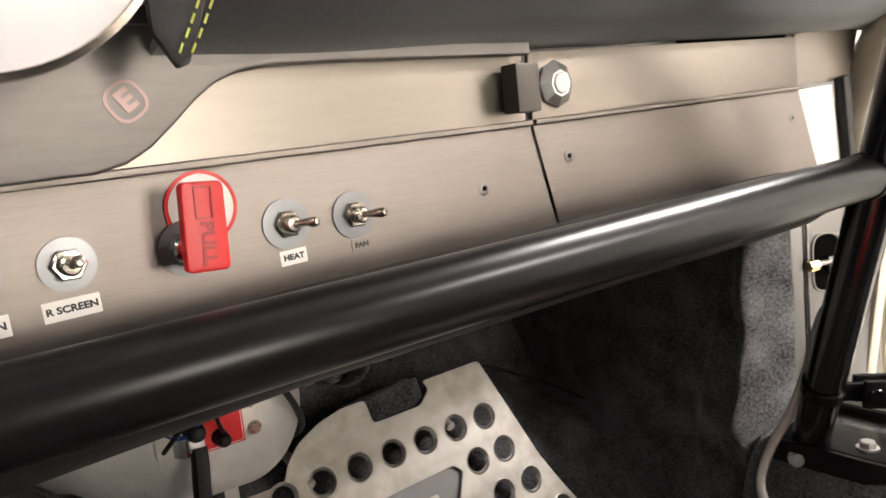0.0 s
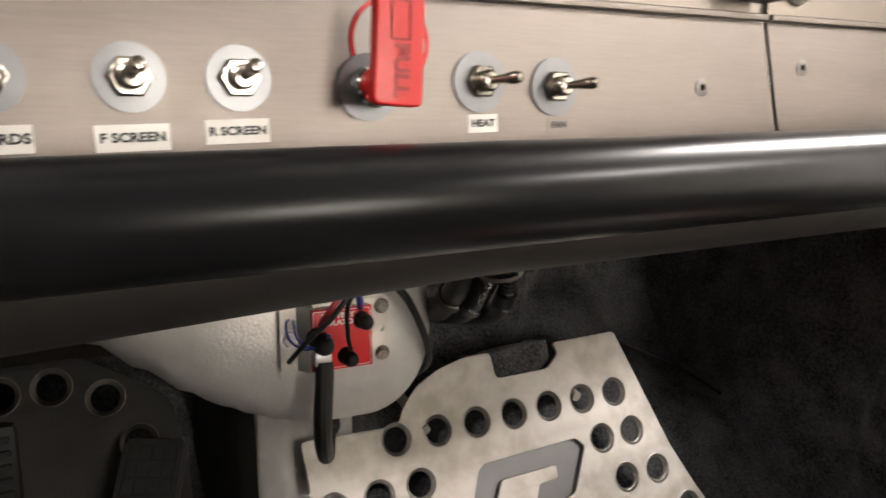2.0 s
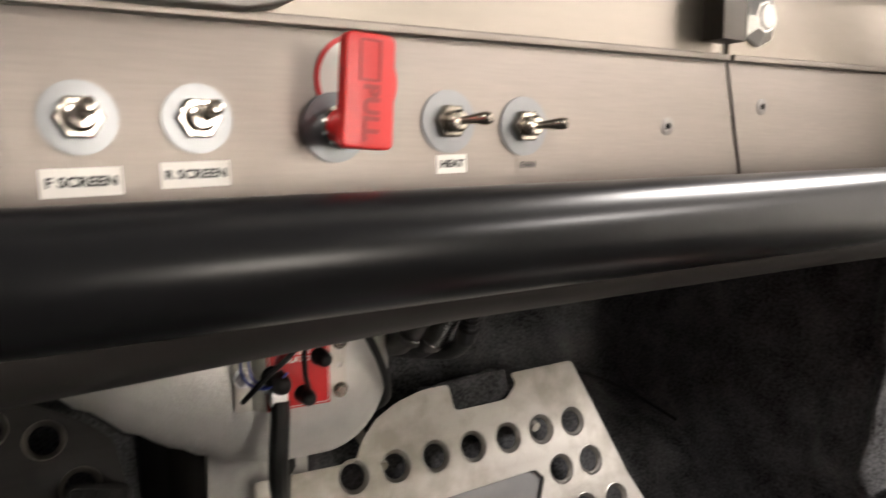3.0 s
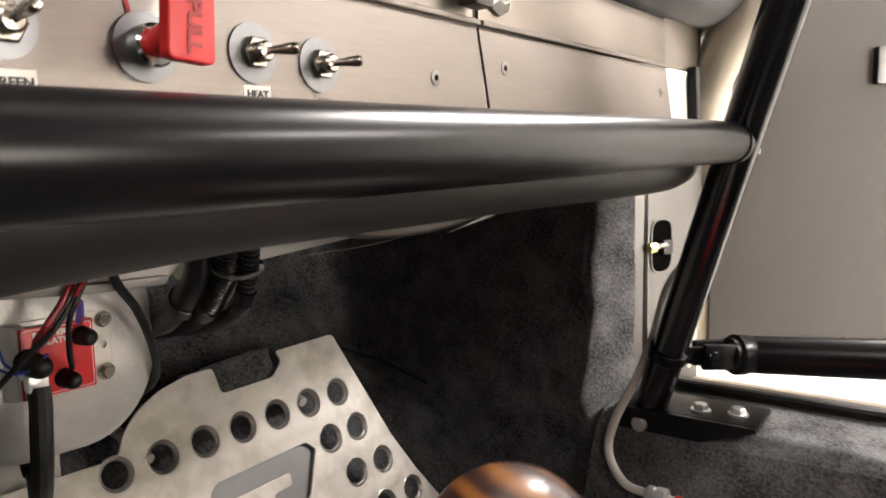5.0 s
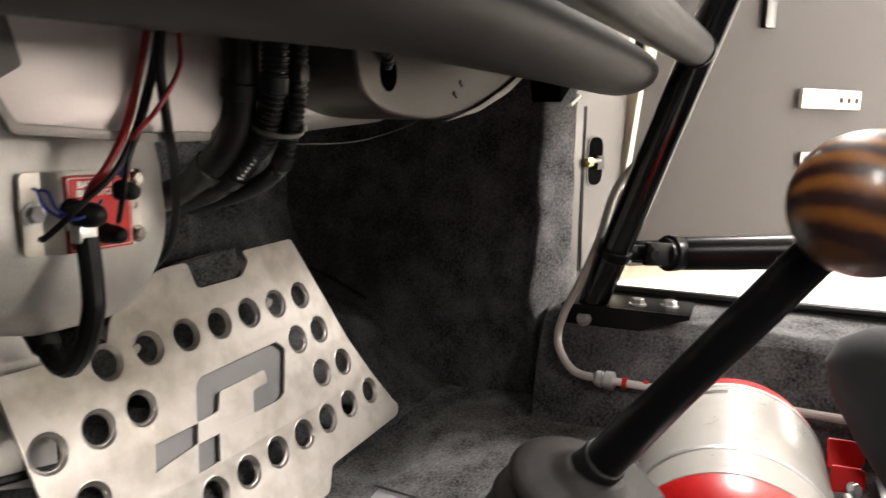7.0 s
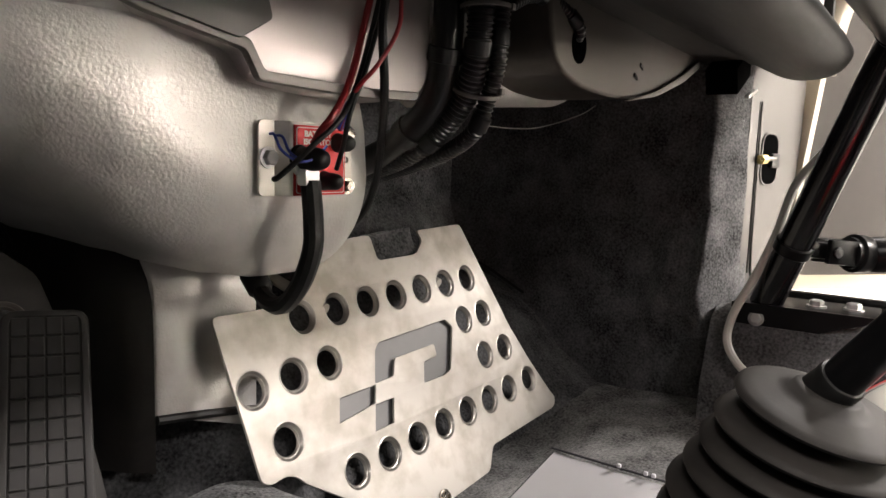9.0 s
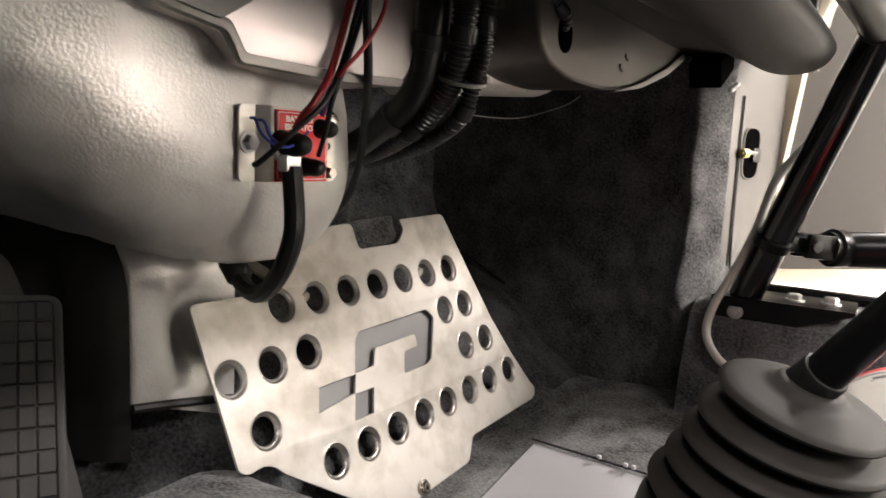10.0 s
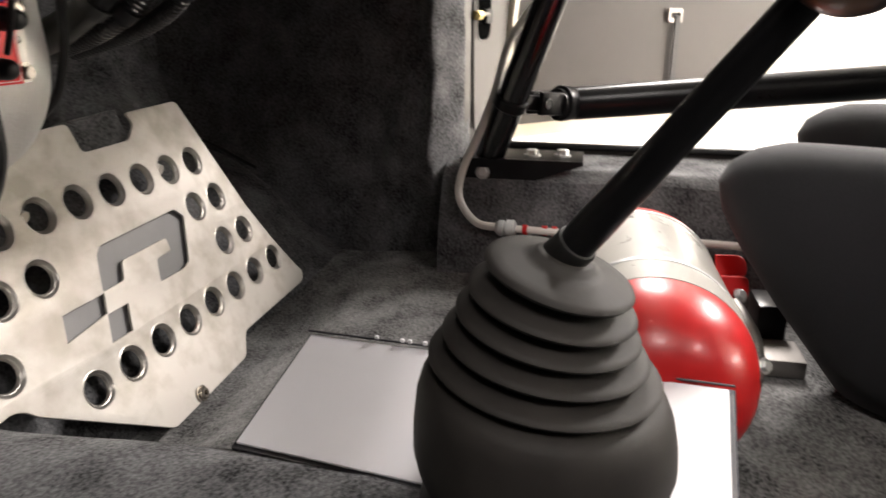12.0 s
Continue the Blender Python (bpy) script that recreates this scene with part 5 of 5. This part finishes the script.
def tape(text, x, z, w, h, size, mat=WHITE_LABEL):
    ob = thing("tape_label", "white tape label with black capitals on the aluminium panel", "label", "switch labels")
    sheet("tape", [rect(0, 0, w, h, 0.0004)], facing(x, Y - 0.0003, z) @ pose(0, 0, 0, 0, 0, 2), 0.0003, mat, ob)
    lettering("lettering", text, facing(x, Y - 0.0005, z) @ pose(0, 0, 0, 0, 0, 2), size, INK, ob)


tape("HAZARDS", -0.179, 0.7262, 0.0245, 0.0092, 0.0046)
tape("F SCREEN", -0.137, 0.7268, 0.0240, 0.0092, 0.0044)
tape("R SCREEN", -0.1015, 0.7290, 0.0230, 0.0088, 0.0042)
tape("HEAT", 0.0035, 0.7322, 0.0150, 0.0078, 0.0042)
tape("FAN", 0.0445, 0.7316, 0.0125, 0.0072, 0.0040, ALU)

pull = thing("extinguisher_pull", "red fire extinguisher pull handle with a round red-rimmed sticker", "pull handle")
sheet("sticker", [circle(-0.0400, 0.7640, 0.0172, 40)], facing(0, Y - 0.0003, 0), 0.0003, WHITE_LABEL, pull, "white round sticker")
sheet("sticker_rim", [circle(-0.0400, 0.7640, 0.0174, 40), circle(-0.0400, 0.7640, 0.0156, 40)], facing(0, Y - 0.0005, 0), 0.0003, RED_PLASTIC, pull, "red sticker rim")
sheet("sticker_mark", [rect(-0.036, 0.764, 0.008, 0.016, 0.001)], facing(0, Y - 0.0006, 0), 0.0003, RED_PLASTIC, pull)
part("washer", lathe([(0.0132, 0), (0.0132, 0.0015), (0.008, 0.002)], (-0.0500, Y, 0.7460), (0, -1, 0), 32), WASHER, pull)
part("clear_nut", lathe([(0.0082, 0.002), (0.0082, 0.008), (0.007, 0.009)], (-0.0500, Y, 0.7460), (0, -1, 0), 24), CHROME, pull)
part("stem", rod((-0.050, Y - 0.008, 0.746), (-0.052, 0.574, 0.752), 0.005, 16), RED_PLASTIC, pull)
TAB = facing(-0.0505, 0.5715, 0.757) @ pose(0, 0, 0, 0, 0, -3)
sheet("pull_tab", [rounded([(-0.0095, -0.0195), (0.0098, -0.0195), (0.0095, 0.0195), (-0.0092, 0.0195)], 0.003)], TAB, 0.006, RED_PLASTIC, pull, "red moulded plastic tab", 0.0008)
DARK_RED = material("dark_red_mark", (0.30, 0.008, 0.008), 0.5, 0.0, 0.05, 60)
lettering("lettering", "PULL", TAB @ pose(0.0005, -0.007, 0.0004, 0, 0, -90), 0.0078, DARK_RED, pull)
sheet("maker_mark", [rect(0.0, 0.0105, 0.008, 0.014, 0.0005), rect(0.0, 0.0105, 0.0066, 0.0126, 0.0003)], TAB @ Matrix.Translation((0, 0, 0.0004)), 0.0004, DARK_RED, pull)


def rivet_screw(x, z):
    ob = thing("panel_screw", "small flush socket screw in the aluminium panel", "screw", "panel screws")
    part("head", lathe([(0.0046, 0), (0.0046, 0.0004), (0.0034, 0.0008), (0.0020, 0.0008), (0.0020, 0.0002), (0, 0.0002)], (x, Y, z), (0, -1, 0), 20), GREY_ALU, ob)
    part("socket", lathe([(0.0017, 0.0003), (0.0017, 0.0006), (0, 0.0006)], (x, Y, z), (0, -1, 0), 6), HOLE, ob, "flat black hexagon painted as the socket's inner shade")


for x, z in ((0.137, 0.751), (0.2165, 0.7640), (0.53, 0.770)):
    rivet_screw(x, z)

button = thing("start_button", "chrome push button with a faceted bezel", "push button")
part("bezel", lathe([(0.0158, 0), (0.0158, 0.0015), (0.0088, 0.0058), (0.0078, 0.0058), (0.0072, 0.0045)], (0.2085, Y, 0.8125), (0, -1, 0), 8), SATIN_CHROME, button, "faceted chrome bezel", 20)
part("cap", lathe([(0.0072, 0.0), (0.0072, 0.0055), (0.0060, 0.0068), (0.0, 0.0072)], (0.2085, Y, 0.8125), (0, -1, 0), 28), WHITE_LABEL, button, "pale push cap")
lug = tagged(part("hinge_lug", boxed((0.168, Y - 0.009, 0.8100), (0.020, 0.014, 0.030), 0.0015), TRAY), "small square alloy lug between the upper panels", "bracket")

gauge = thing("gauge", "large round gauge with a coppery rim under glass", "gauge")
GO, GD = Vector((-0.131, 0.52, 0.880)), Vector((0.0, -1, 0.0))
part("rim", lathe([(0.058, -0.05), (0.065, -0.004), (0.0672, 0.0), (0.067, 0.003), (0.0645, 0.004), (0.063, 0.0)], GO, GD, 64), NICKEL, gauge, "coppery polished rim")
part("face", lathe([(0.0645, 0.0), (0.0640, 0.0025), (0.05, 0.006), (0.0, 0.010)], GO, GD, 64), PAPER, gauge, "pale glazed face")
# reflection of a ringed E in the polished surround, laid on as colour
e_reflection = thing("painted_e_reflection", "painted pink reflection of a ringed capital letter on the gauge surround", "sticker")
E_REFLECTION = facing(-0.0685, Y - 0.0104, 0.8135) @ pose(0, 0, 0, 0, 0, 34)
PINK = material("pink_reflection_tint", (0.29, 0.195, 0.182), 0.4, 0.3, 0.1, 60)
sheet("ring", [rounded([(-0.0085, -0.0085), (0.0085, -0.0085), (0.0085, 0.0085), (-0.0085, 0.0085)], 0.008, 6), rounded([(-0.0072, -0.0072), (0.0072, -0.0072), (0.0072, 0.0072), (-0.0072, 0.0072)], 0.0066, 6)], E_REFLECTION, 0.0002, PINK, e_reflection)
lettering("lettering", "E", E_REFLECTION @ Matrix.Translation((0, 0, 0.0002)), 0.0125, PINK, e_reflection)
tab = thing("stitched_tab", "black leather tab with yellow-green stitching", "trim")
TB = facing(0, 0.542, 0)
sheet("leather", [rounded([(-0.0700, 0.895), (-0.0692, 0.8328), (-0.0613, 0.8197), (-0.0568, 0.8215), (-0.0270, 0.895)], 0.0015)], TB, 0.004, PAD, tab, bevel=0.0008)
for x0, bow in ((-0.0618, 0.0), (-0.0570, 0.0012)):
    for k in range(10):
        q = (k + 0.5) / 10
        part("stitch", boxed((x0 + 0.0270 * q ** 0.85 + bow * q, 0.5418, 0.8245 + 0.055 * q), (0.0009, 0.0006, 0.0040), 0, pose(0, 0, 0, 0, 28 - 6 * q, 0)), THREAD, tab)
